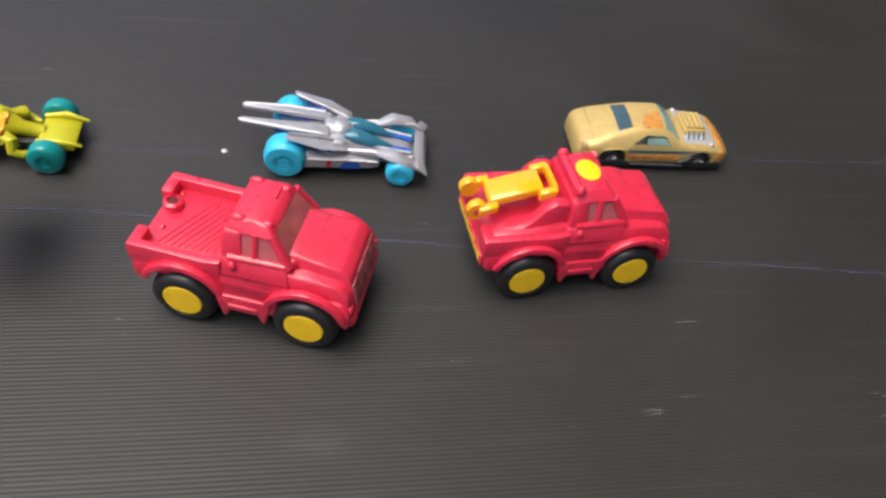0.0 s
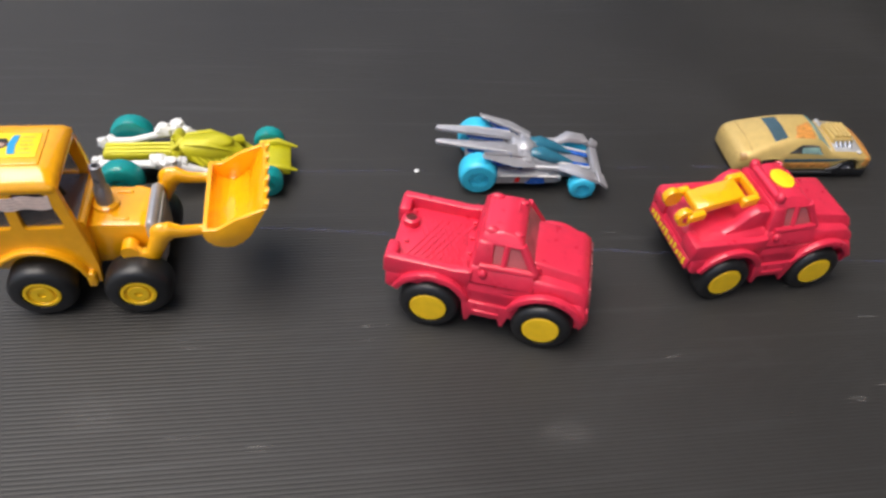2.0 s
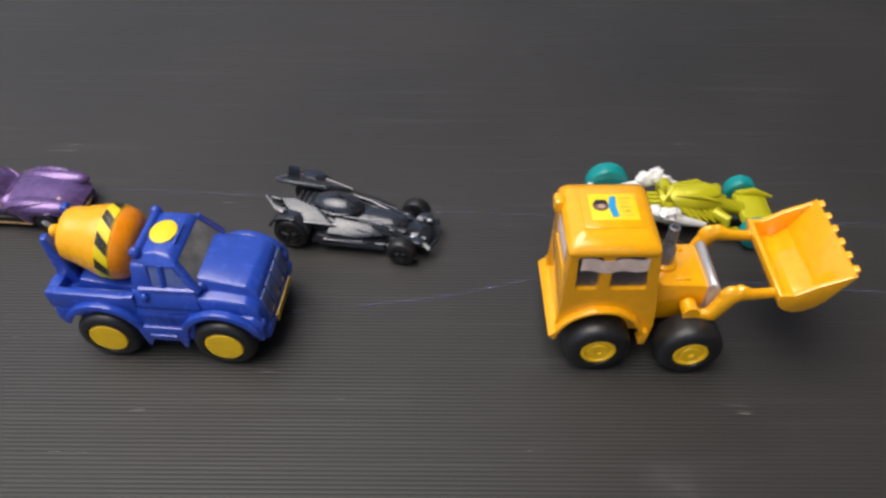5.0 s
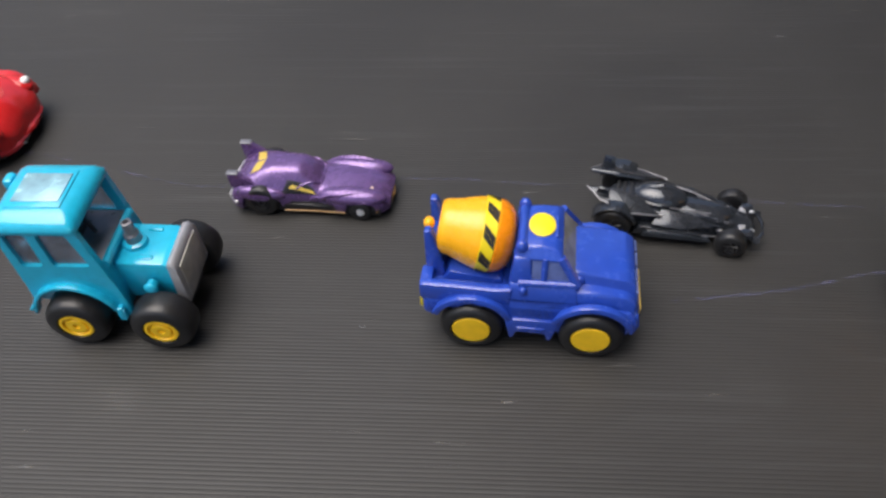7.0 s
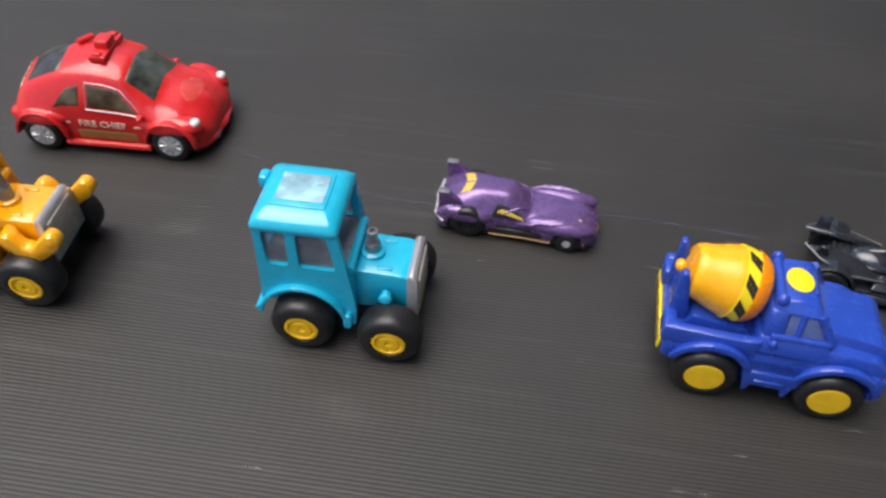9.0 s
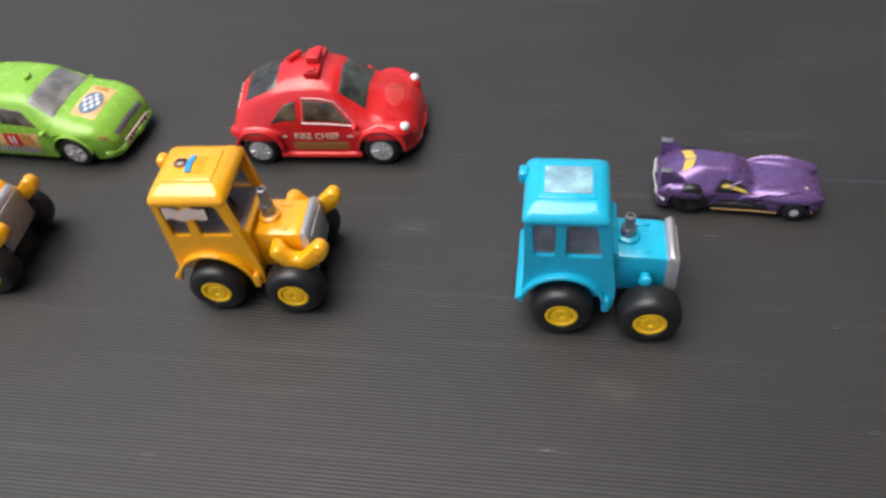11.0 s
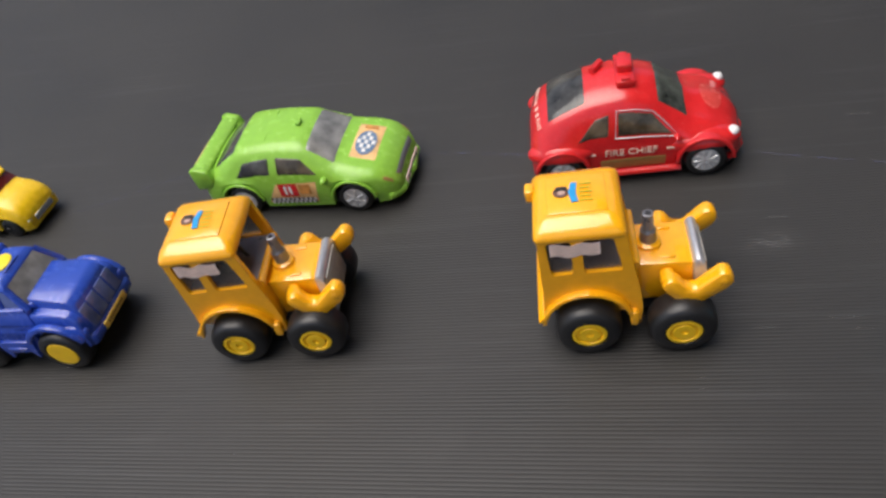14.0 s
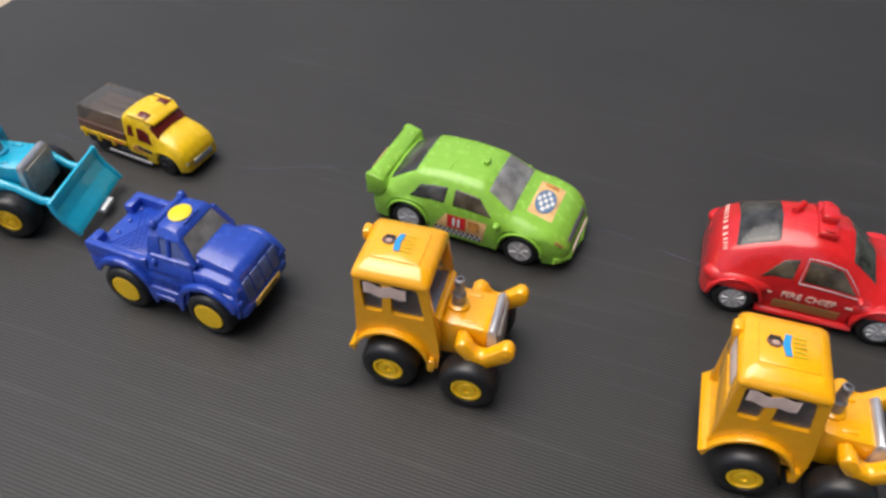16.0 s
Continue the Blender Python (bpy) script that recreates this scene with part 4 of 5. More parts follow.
def gold_car():
    ob = thing("toy_car", 15.65, 2.72, -2.2, "gold die-cast muscle car with orange and blue stripes", "toy car", "die-cast cars")
    sh = Shell([(-3.95, 1.15, 0.8, 0.98, 0.9), (-3.78, 1.38, 1.02, 1.28, 1.12), (-3.2, 1.5, 1.18, 1.5, 1.18), (-2.2, 1.54, 1.26, 1.84, 1.12), (-1.0, 1.52, 1.3, 2.1, 1.04),
                (-0.1, 1.5, 1.3, 2.14, 1.02), (0.4, 1.5, 1.3, 1.92, 1.1), (0.95, 1.5, 1.28, 1.54, 1.2), (2.2, 1.48, 1.26, 1.46, 1.2), (3.0, 1.4, 1.08, 1.26, 1.12), (3.45, 1.1, 0.85, 0.98, 0.85)], 0.3, [(-2.3, 0.68, 0.56), (2.0, 0.62, 0.5)])
    part("body", sh.skin(), GOLD, ob)
    part("windscreen", sh.patch([(-0.02, 0.38), (0.85, 0.36), (0.85, 0.64), (-0.02, 0.62)]), SEAGLASS, ob)
    part("rear_window", sh.patch([(-2.2, 0.4), (-1.5, 0.41), (-1.5, 0.59), (-2.2, 0.6)]), BLUEGLASS, ob)
    part("window_frame", sh.patch([(-1.7, 0.24), (0.5, 0.225), (0.1, 0.32), (-0.9, 0.33)], 0.012), BACKGLASS, ob)
    part("side_window", sh.patch([(-0.9, 0.24), (0.42, 0.225), (0.1, 0.3), (-0.9, 0.3)], 0.03), SEAGLASS, ob)
    part("window_frame", sh.patch([(-1.7, 0.76), (0.5, 0.775), (0.1, 0.68), (-0.9, 0.67)], 0.012), BACKGLASS, ob)
    part("side_window", sh.patch([(-0.9, 0.76), (0.42, 0.775), (0.1, 0.7), (-0.9, 0.7)], 0.03), SEAGLASS, ob)
    for m in (0, 1):
        f = (lambda s: 1 - s) if m else (lambda s: s)
        part("side_stripe", sh.patch([(-2.0, f(0.06)), (1.2, f(0.06)), (1.0, f(0.13)), (-1.6, f(0.13))], 0.02), FLAME, ob)
        part("side_stripe", sh.patch([(-2.0, f(0.14)), (2.6, f(0.15)), (2.4, f(0.18)), (-1.8, f(0.18))], 0.022), BLUEGLASS, ob)
        part("nose_flash", sh.patch([(2.7, f(0.08)), (3.3, f(0.08)), (3.25, f(0.3)), (2.8, f(0.28))], 0.02), FLAME, ob)
    part("roof_flash", sh.patch([(-1.25, 0.4), (-0.1, 0.37), (-0.05, 0.53), (-0.9, 0.49)], 0.02), FLAME, ob)
    eng = part("engine", all_of(box(1.1, 2.2, -0.7, 0.7, 1.4, 1.82, 0.08), *[tube([(1.3 + 0.24 * k, -0.55, 1.86), (1.3 + 0.24 * k, 0.55, 1.86)], 0.1, 8) for k in range(4)]), GOLD, ob, "raised engine block on the bonnet")
    for k in range(4):
        for s in (-1, 1):
            part("exhaust_stub", tube([(1.28 + 0.24 * k, s * 0.68, 1.68), (1.3 + 0.24 * k, s * 0.95, 1.5)], 0.08, 7), CHROME, eng)
    part("bonnet_flash", sh.patch([(1.0, 0.345), (2.75, 0.36), (2.75, 0.64), (1.0, 0.655)], 0.016), RIM, ob, "silver worn bonnet patch")
    part("nose_flash", sh.patch([(2.78, 0.3), (3.35, 0.33), (3.35, 0.6), (2.78, 0.63)], 0.018), FLAME, ob)
    part("tail_wear", sh.patch([(-3.86, 0.16), (-3.5, 0.18), (-3.55, 0.36), (-3.84, 0.4)], 0.012), OCHRE, ob, "worn dull brown tail edge")
    for u, v in ((1.2, 0.64), (2.4, 0.36)):
        p = sh.at(u, v)
        part("bonnet_stud", lump(p.x, p.y, p.z + 0.05, 0.12, 0.1, 0.08, 8), RIM, ob)
    part("boot_line", tube([sh.at(-3.3, s) + Vector((0, 0, 0.01)) for s in (0.34, 0.42, 0.5, 0.58, 0.66)], 0.014, 6), OCHRE, ob)
    for s in (-1, 1):
        part("tail_light", lump(-3.82, s * 0.85, 1.05, 0.08, 0.26, 0.1, 8), OCHRE, ob)
        part("manifold", tube([(0.9, s * 1.46, 0.5), (1.3, s * 1.56, 0.75), (1.5, s * 1.5, 0.9)], 0.13, 8), DARK, ob)
    part("chassis", box(-3.6, 3.1, -1.5, 1.5, 0.2, 0.56, 0.05), DARK, ob)
    for s in (-1, 1):
        part("side_pipe", tube([(-1.4, s * 1.46, 0.42), (1.2, s * 1.46, 0.4)], 0.09, 8), CHROME, ob)
    axles(ob, [(-2.3, 1.48, 0.56, 0.5), (2.0, 1.45, 0.52, 0.45)], RUBBER, GREY, 0.5, 5)


def silver_car():
    ob = thing("toy_racer", 0.83, 2.20, -8.2, "silver die-cast racer with blue wheels and long tail blades", "toy car", "die-cast cars")
    hull = all_of(prism([(-2.6, 0.5), (-2.4, 1.25), (-1.2, 1.5), (0.2, 1.55), (1.4, 1.2), (3.0, 0.95), (3.4, 0.55), (3.3, 0.4), (-2.4, 0.38)], lambda x, z: 0.62 if x > 1.5 else 0.8, 0.12),
                  prism([(-1.4, 0.45), (-1.2, 1.1), (0.6, 1.05), (1.9, 0.75), (1.9, 0.42)], lambda x, z: 1.5 if x < 0.8 else 1.05, 0.1),
                  *[tube([(1.6, s * 0.9, 1.2), (2.3, s * 1.2, 1.35), (3.1, s * 1.35, 1.15), (3.5, s * 1.3, 0.85)], [0.1, 0.22, 0.2, 0.1], 8, 1.6) for s in (-1, 1)],
                  *[tube([(-0.1, s * 0.95, 1.1), (1.5, s * 1.0, 1.22), (3.3, s * 1.1, 1.25)], [0.1, 0.13, 0.06], 8) for s in (-1, 1)])
    part("body", hull, DIESILVER, ob)
    part("front_wing", all_of(prism([(3.3, 0.75), (3.35, 1.1), (3.75, 0.95), (3.9, 0.6)], 1.05, 0.06), *[slab([(3.35, s * 0.9, 1.2), (3.75, s * 1.0, 1.0), (3.95, s * 1.65, 0.75), (3.5, s * 1.6, 1.05)], 0.16, 0.04) for s in (-1, 1)]), DIESILVER, ob)
    part("spine", all_of(lump(0.1, 0, 1.6, 0.5, 0.5, 0.26, 10), prism([(-0.7, 1.4), (-0.5, 1.86), (0.4, 1.76), (1.0, 1.4)], lambda x, z: 0.26 if z > 1.6 else 0.6, 0.08), slab([(-0.1, -1.1, 1.5), (0.35, -1.1, 1.42), (0.35, 1.1, 1.42), (-0.1, 1.1, 1.5)], 0.3, 0.1)), DIESILVER, ob)
    for s in (-1, 1):
        blade = part("tail_spike", all_of(slab([(-0.3, s * 0.2, 1.74), (-3.9, s * 0.34, 1.84), (-4.1, s * 0.42, 1.84), (-4.05, s * 0.6, 1.82), (-2.2, s * 0.74, 1.78), (-0.3, s * 0.78, 1.6)], 0.2, 0.07), tube([(-0.6, s * 0.74, 1.7), (-2.2, s * 0.72, 1.82), (-4.0, s * 0.56, 1.88)], [0.1, 0.1, 0.07], 8)), DIESILVER, ob, "long flat tail blade")
        part("blade_underside", slab([(-0.9, s * 0.3, 1.5), (-2.6, s * 0.4, 1.54), (-2.6, s * 0.66, 1.52), (-0.9, s * 0.7, 1.4)], 0.08), DEEPBLUE, blade)
        fin = part("fin", slab([(0.4, s * 0.75, 1.45), (-0.6, s * 1.0, 1.72), (-1.9, s * 1.32, 2.0), (-2.0, s * 1.56, 2.02), (-0.5, s * 1.6, 1.66), (0.5, s * 1.2, 1.4)], 0.15, 0.05), DIESILVER, ob, "raised side blade")
        part("fin_underside", slab([(-0.1, s * 1.0, 1.42), (-1.5, s * 1.34, 1.72), (-1.5, s * 1.5, 1.69), (-0.1, s * 1.4, 1.34)], 0.08), DEEPBLUE, fin)
        part("blade_edge", tube([(0.4, s * 0.76, 1.52), (-0.6, s * 1.0, 1.79), (-1.9, s * 1.32, 2.06)], 0.06, 6), DIESILVER, fin)
        part("nose_edge", tube([(1.6, s * 0.62, 1.25), (3.2, s * 0.56, 1.02)], 0.05, 6), WHITE, ob)
        part("side_edge", tube([(1.8, s * 1.12, 0.8), (1.0, s * 1.36, 0.98), (-1.1, s * 1.55, 0.98)], 0.05, 6), WHITE, ob)
        part("side_panel", slab([(-1.3, s * 1.52, 0.5), (1.7, s * 1.15, 0.5), (1.2, s * 1.15, 1.0), (-1.2, s * 1.5, 0.95)], 0.08, 0.02), DIESILVER, ob)
        part("side_flash", all_of(slab([(0.2, s * 1.42, 0.52), (1.1, s * 1.3, 0.52), (1.0, s * 1.3, 0.85), (0.5, s * 1.36, 0.92)], 0.06)), DEEPBLUE, ob)
        part("side_flash", slab([(-0.35, s * 1.46, 0.6), (-0.15, s * 1.45, 0.6), (-0.1, s * 1.44, 0.9), (-0.3, s * 1.46, 0.88)], 0.05), REDGLOSS, ob)
        part("engine_cover", prism([(-2.2, 1.1), (-2.0, 1.6), (-0.6, 1.75), (-0.5, 1.2)], 0.28, 0.06, s * 0.85), DEEPBLUE, ob)
        part("bonnet_stripe", slab([(1.6, s * 0.35, 1.2), (3.2, s * 0.25, 0.97), (3.2, s * 0.5, 0.97), (1.6, s * 0.58, 1.2)], 0.06), DEEPBLUE, ob)
        part("cockpit_glass", tube([(0.35, s * 0.36, 1.5), (0.8, s * 0.38, 1.52), (1.5, s * 0.4, 1.34), (2.4, s * 0.34, 1.08)], [0.2, 0.3, 0.24, 0.06], 12, 1.3), TINT, ob, "teal tinted cockpit glass")
    axles(ob, [(-2.05, 1.85, 0.88, 1.0)], BLUEWHEEL, BLUEWHEEL, 0.45, 0)
    axles(ob, [(2.8, 1.72, 0.62, 0.62)], BLUEWHEEL, BLUEWHEEL, 0.5, 0)


def lime_car():
    ob = thing("toy_dragon_car", -13.29, 2.56, -1.2, "yellow-green die-cast dragon racer with clear teal wheels", "toy car", "die-cast cars")
    spine = tube([(-1.3, 0, 1.25), (-0.7, 0, 1.4), (0.2, 0, 1.42), (1.0, 0, 1.25), (1.5, 0, 1.05), (2.3, 0, 0.85)], [0.5, 0.62, 0.66, 0.52, 0.3, 0.28], 14, 1.1)
    part("body", spine, LIME, ob)
    part("tail_bar", box(-4.2, -1.1, -0.4, 0.4, 1.0, 1.42, 0.1), LIME, ob, "long flat tail bar")
    for y in (-0.26, 0.0, 0.26):
        part("tail_ridge", tube([(-4.1, y, 1.42), (-1.4, y, 1.46)], 0.08, 6), LIME, ob)
    part("crest", tube([(-1.15, -0.85, 1.2), (-1.1, -0.6, 1.72), (-1.1, 0.0, 1.9), (-1.1, 0.6, 1.72), (-1.15, 0.85, 1.2)], [0.2, 0.26, 0.28, 0.26, 0.2], 10), LIME, ob, "arched crest across the back")
    part("back_plate", lump(0.15, 0, 1.72, 1.15, 0.5, 0.36, 12, 0.25, 3), LIME, ob)
    part("front_plate", all_of(prism([(2.1, 0.75), (2.2, 1.02), (3.1, 0.98), (3.6, 0.8), (3.55, 0.62)], 0.92, 0.07), *[tube([(2.2, s * 0.8, 1.02), (3.0, s * 0.86, 1.08), (3.85, s * 0.8, 0.82)], [0.12, 0.16, 0.06], 8) for s in (-1, 1)]), LIME, ob, "flat toothed nose plate")
    for s in (-1, 1):
        part("back_edge", tube([(-0.8, s * 0.35, 1.9), (0.2, s * 0.5, 1.95), (1.1, s * 0.42, 1.62)], [0.06, 0.1, 0.05], 7), LIME, ob)
        for k in range(6):
            part("scale_ridge", tube([(-0.8 + 0.3 * k, s * 0.4, 1.62 - 0.05 * k), (-0.45 + 0.3 * k, s * 0.66, 1.4 - 0.05 * k), (0.05 + 0.3 * k, s * 0.92, 1.0 - 0.03 * k)], [0.09, 0.13, 0.05], 6), LIME, ob)
        part("claw", tube([(0.9, s * 0.55, 1.25), (1.35, s * 0.95, 1.1), (1.3, s * 1.15, 0.75), (1.65, s * 1.1, 0.55), (1.95, s * 0.95, 0.6)], [0.22, 0.26, 0.2, 0.18, 0.08], 9), LIME, ob)
        limb = part("bone_limb", tube([(-4.35, s * 0.72, 1.15), (-3.2, s * 0.78, 1.2), (-2.2, s * 0.95, 1.35), (-1.4, s * 1.15, 1.5), (-0.4, s * 1.12, 1.15), (0.5, s * 1.02, 0.85)], [0.2, 0.15, 0.17, 0.3, 0.2, 0.12], 9), WHITE, ob, "white bone-shaped limb")
        for k, (x, y, z, r) in enumerate(((-4.35, 0.6, 1.25, 0.26), (-4.1, 0.95, 1.15, 0.22), (-1.8, 1.05, 1.62, 0.36), (-1.3, 1.28, 1.66, 0.36), (-0.95, 1.05, 1.5, 0.3))):
            part("knuckle", lump(x, s * y, z, r, r * 0.85, r * 0.75, 8, 0.6, k + 3 * s), WHITE, limb)
    part("chassis", all_of(box(-3.4, 3.0, -0.6, 0.6, 0.35, 0.8, 0.05), tube([(-3.3, -1.4, 0.94), (-3.3, 1.4, 0.94)], 0.12, 8), tube([(2.6, -1.2, 0.62), (2.6, 1.2, 0.62)], 0.1, 8)), DARK, ob)
    axles(ob, [(-3.3, 1.95, 0.94, 0.8), (2.6, 1.7, 0.7, 0.66)], JADE, JADE, 0.4, 0)


def black_car():
    ob = thing("toy_armoured_car", -27.5, 2.1, -14.0, "black metallic die-cast car with split tail fins", "toy car", "die-cast cars")
    hull = all_of(prism([(-2.7, 0.5), (-2.6, 1.15), (-1.0, 1.4), (0.6, 1.18), (2.0, 0.95), (2.9, 0.8), (3.3, 0.5), (3.2, 0.35), (-2.5, 0.35)], lambda x, z: 1.15 if x < 1 and z < 1.2 else (0.8 if x < 1.9 else 0.62), 0.12),
                  prism([(-1.6, 0.38), (-1.4, 0.92), (0.7, 0.88), (1.5, 0.62), (1.5, 0.38)], lambda x, z: 1.42 if x < 0.9 else 1.05, 0.1), lump(0.8, 0, 1.1, 1.5, 0.62, 0.28, 12), lump(-1.6, 0, 1.2, 1.2, 1.0, 0.36, 12))
    part("body", hull, GUNMETAL, ob)
    part("canopy", all_of(lump(-0.75, 0, 1.42, 1.15, 0.68, 0.52, 14), tube([(-1.7, 0, 1.66), (-0.7, 0, 1.98), (0.1, 0, 1.72)], [0.06, 0.12, 0.06], 8)), GUNMETAL, ob, "glossy domed canopy")
    part("canopy_rim", tube([(0.4 * math.cos(t) * 2.5 - 0.75, 0.66 * math.sin(t), 1.5) for t in (math.tau * k / 20 for k in range(21))], 0.06, 6), GUNMETAL, ob)
    part("engine_vent", all_of(*[box(-2.5 + 0.26 * k, -2.38 + 0.26 * k, -0.42, 0.42, 1.3, 1.58, 0.04) for k in range(4)]), DARK, ob)
    for s in (-1, 1):
        fin = part("tail_fin", slab([(-3.7, s * 0.5, 1.78), (-2.5, s * 0.42, 1.86), (-1.4, s * 0.62, 1.7), (-0.5, s * 1.12, 1.3), (-1.9, s * 1.4, 1.42), (-3.1, s * 1.12, 1.68)], 0.2, 0.07), GUNMETAL, ob)
        part("fin_tip", slab([(-3.3, s * 0.8, 1.8), (-2.75, s * 0.85, 1.78), (-2.75, s * 1.02, 2.28), (-3.2, s * 1.0, 2.32)], 0.12, 0.03), GUNMETAL, fin)
        # grey edge tubes, here and below, paint highlights on the black facets
        part("fin_edge", tube([(-3.7, s * 0.54, 1.86), (-3.1, s * 1.12, 1.77), (-1.9, s * 1.4, 1.52), (-0.5, s * 1.12, 1.4)], 0.028, 6), GREY, fin)
        part("shoulder_plate", slab([(-0.6, s * 0.72, 1.42), (0.9, s * 0.66, 1.26), (1.5, s * 0.9, 0.98), (0.3, s * 1.28, 0.98), (-0.9, s * 1.36, 1.06)], 0.14, 0.05), GUNMETAL, ob)
        for k in range(3):
            part("bonnet_rib", tube([(0.6 + 0.2 * k, s * (0.3 + 0.18 * k), 1.38 - 0.06 * k), (2.0 + 0.1 * k, s * (0.36 + 0.12 * k), 1.06 - 0.05 * k)], 0.04, 6), GREY if k == 1 else GUNMETAL, ob)
        for u, v, z, n in ((1.55, 0.42, 1.12, 0.42), (2.05, 0.3, 1.02, 0.34), (2.5, 0.42, 0.94, 0.3)):
            # silver front plates stand for the bright glints of the nose
            part("armour_plate", slab([(u, s * v, z), (u + n, s * (v - 0.06), z - 0.02), (u + n * 0.9, s * (v + 0.2), z - 0.05), (u + 0.08, s * (v + 0.26), z - 0.02)], 0.08, 0.02), SILVERP if u > 2.2 else GUNMETAL, ob)
        # paler grey line painting a glint along the shoulder
        part("armour_glint", tube([(-0.3, s * 0.68, 1.5), (0.6, s * 0.56, 1.4), (1.5, s * 0.34, 1.24)], 0.03, 6), GREY, ob)
        part("front_arm", all_of(tube([(1.5, s * 0.5, 0.8), (2.3, s * 1.1, 0.65)], 0.13, 7), tube([(2.7, s * 0.5, 0.75), (3.4, s * 0.85, 0.55)], 0.15, 7), box(2.6, 3.1, s * 0.75 - 0.2, s * 0.75 + 0.2, 0.7, 0.95, 0.05)), GUNMETAL, ob)
        part("wheel_guard", prism(arc(-2.4, 0.78, 0.86, 20, 160, 9) + arc(-2.4, 0.78, 0.98, 160, 20, 9), 0.3, 0.04, s * 1.3), GUNMETAL, ob)
        part("side_blade", slab([(-1.2, s * 1.46, 0.42), (1.6, s * 1.12, 0.38), (1.4, s * 1.04, 0.66), (-1.1, s * 1.38, 0.72)], 0.12, 0.03), GUNMETAL, ob)
        part("side_edge", tube([(-1.0, s * 1.42, 0.76), (0.6, s * 1.28, 0.74), (1.7, s * 1.0, 0.64)], 0.028, 6), GREY, ob)
        part("headlight", lump(3.05, s * 0.55, 0.88, 0.12, 0.09, 0.06, 7), SILVERP, ob)
    part("nose_bar", tube([(3.3, -0.8, 0.6), (3.55, -0.3, 0.55), (3.55, 0.3, 0.55), (3.3, 0.8, 0.6)], 0.08, 7), GUNMETAL, ob)
    axles(ob, [(-2.4, 1.62, 0.78, 0.7), (2.3, 1.5, 0.62, 0.55)], RUBBER, DARK, 0.55, 5)


def purple_car():
    ob = thing("toy_coupe", -42.95, 3.80, -5.0, "purple metallic die-cast coupe with gilt windows and rear fins", "toy car", "die-cast cars", 0.96)
    sh = Shell([(-3.55, 1.25, 0.95, 1.1, 0.9), (-3.3, 1.45, 1.15, 1.45, 1.0), (-2.6, 1.52, 1.25, 1.85, 0.9), (-1.6, 1.42, 1.2, 2.12, 0.74), (-0.5, 1.2, 1.08, 2.1, 0.68), (0.2, 1.14, 1.05, 1.75, 0.7),
                (0.6, 1.18, 1.06, 1.38, 0.8), (1.6, 1.44, 1.22, 1.42, 1.0), (2.6, 1.46, 1.15, 1.3, 1.0), (3.3, 1.25, 0.9, 1.05, 0.9), (3.68, 0.85, 0.7, 0.75, 0.6)], 0.32, [(-2.1, 0.86, 0.7), (2.4, 0.66, 0.5)])
    part("body", sh.skin(), PURPLE, ob)
    for s in (-1, 1):
        part("front_wing", lump(2.0, s * 0.98, 1.1, 1.6, 0.5, 0.4, 16), PURPLE, ob)
        part("rear_wing", lump(-2.2, s * 1.2, 1.12, 1.25, 0.36, 0.42, 16), PURPLE, ob)
    for m in (0, 1):
        f = (lambda s: 1 - s) if m else (lambda s: s)
        part("side_window", sh.patch([(-0.95, f(0.262)), (0.5, f(0.226)), (0.3, f(0.262)), (-0.7, f(0.29))]), GILT, ob, "gilt side window")
        for k in range(4):
            rib = [sh.at(0.05 + 0.28 * k, f(0.12)), sh.at(0.25 + 0.3 * k, f(0.18))]
            for i in range(3):
                a, b = 0.75 + 0.3 * k + 0.5 * i, 1.28 - 0.1 * i
                rise = max(0.02, 1 - ((a - 2.0) / 1.6) ** 2 - ((b - 0.98) / 0.5) ** 2)
                rib.append(Vector((a, b if m else -b, 1.1 + 0.4 * math.sqrt(rise))))
            part("wing_louvre", tube(rib, [0.05, 0.1, 0.1, 0.07, 0.03], 8), PURPLE, ob)
        s = 1 if m else -1
        # dark patch on the flat skin, painting the shade of a side recess
        part("recess_shade", sh.patch([(-1.0, f(0.02)), (1.5, f(0.02)), (1.3, f(0.1)), (-0.9, f(0.12))], 0.012), DARK, ob)
        fin = part("rear_fin", prism([(-3.45, 1.3), (-3.5, 2.1), (-3.05, 2.14), (-2.3, 1.6)], 0.14, 0.05, s * 1.05), PURPLE, ob)
        part("fin_edge", box(-3.52, -3.0, s * 1.05 - 0.15, s * 1.05 + 0.15, 2.12, 2.2, 0.03), GREY, fin)
        part("window_frame", sh.patch([(-1.25, f(0.21)), (0.6, f(0.21)), (0.3, f(0.3)), (-0.9, f(0.33))], 0.012), DARK, ob)
        part("air_scoop", sh.patch([(-3.2, f(0.22)), (-2.5, f(0.22)), (-2.3, f(0.27)), (-3.2, f(0.28))], 0.015), DARK, ob)
        part("sill_trim", tube([(-1.1, s * 1.4, 0.36), (0.4, s * 1.32, 0.34), (1.7, s * 1.4, 0.4)], 0.035, 6), OCHRE, ob)
    part("cabin_rim", tube([sh.at(0.62 - 1.1 * (k / 8 - 1) ** 2, 0.26 + 0.03 * k) for k in range(17)], 0.05, 8), PURPLE, ob)
    emblem = part("roof_emblem", sh.patch([(-2.65, 0.41), (-2.15, 0.425), (-1.95, 0.5), (-2.42, 0.5)], 0.02), GILT, ob, "gilt wing-shaped emblem")
    part("emblem_wing", sh.patch([(-2.65, 0.59), (-2.15, 0.575), (-1.95, 0.5), (-2.42, 0.5)], 0.02), GILT, emblem)
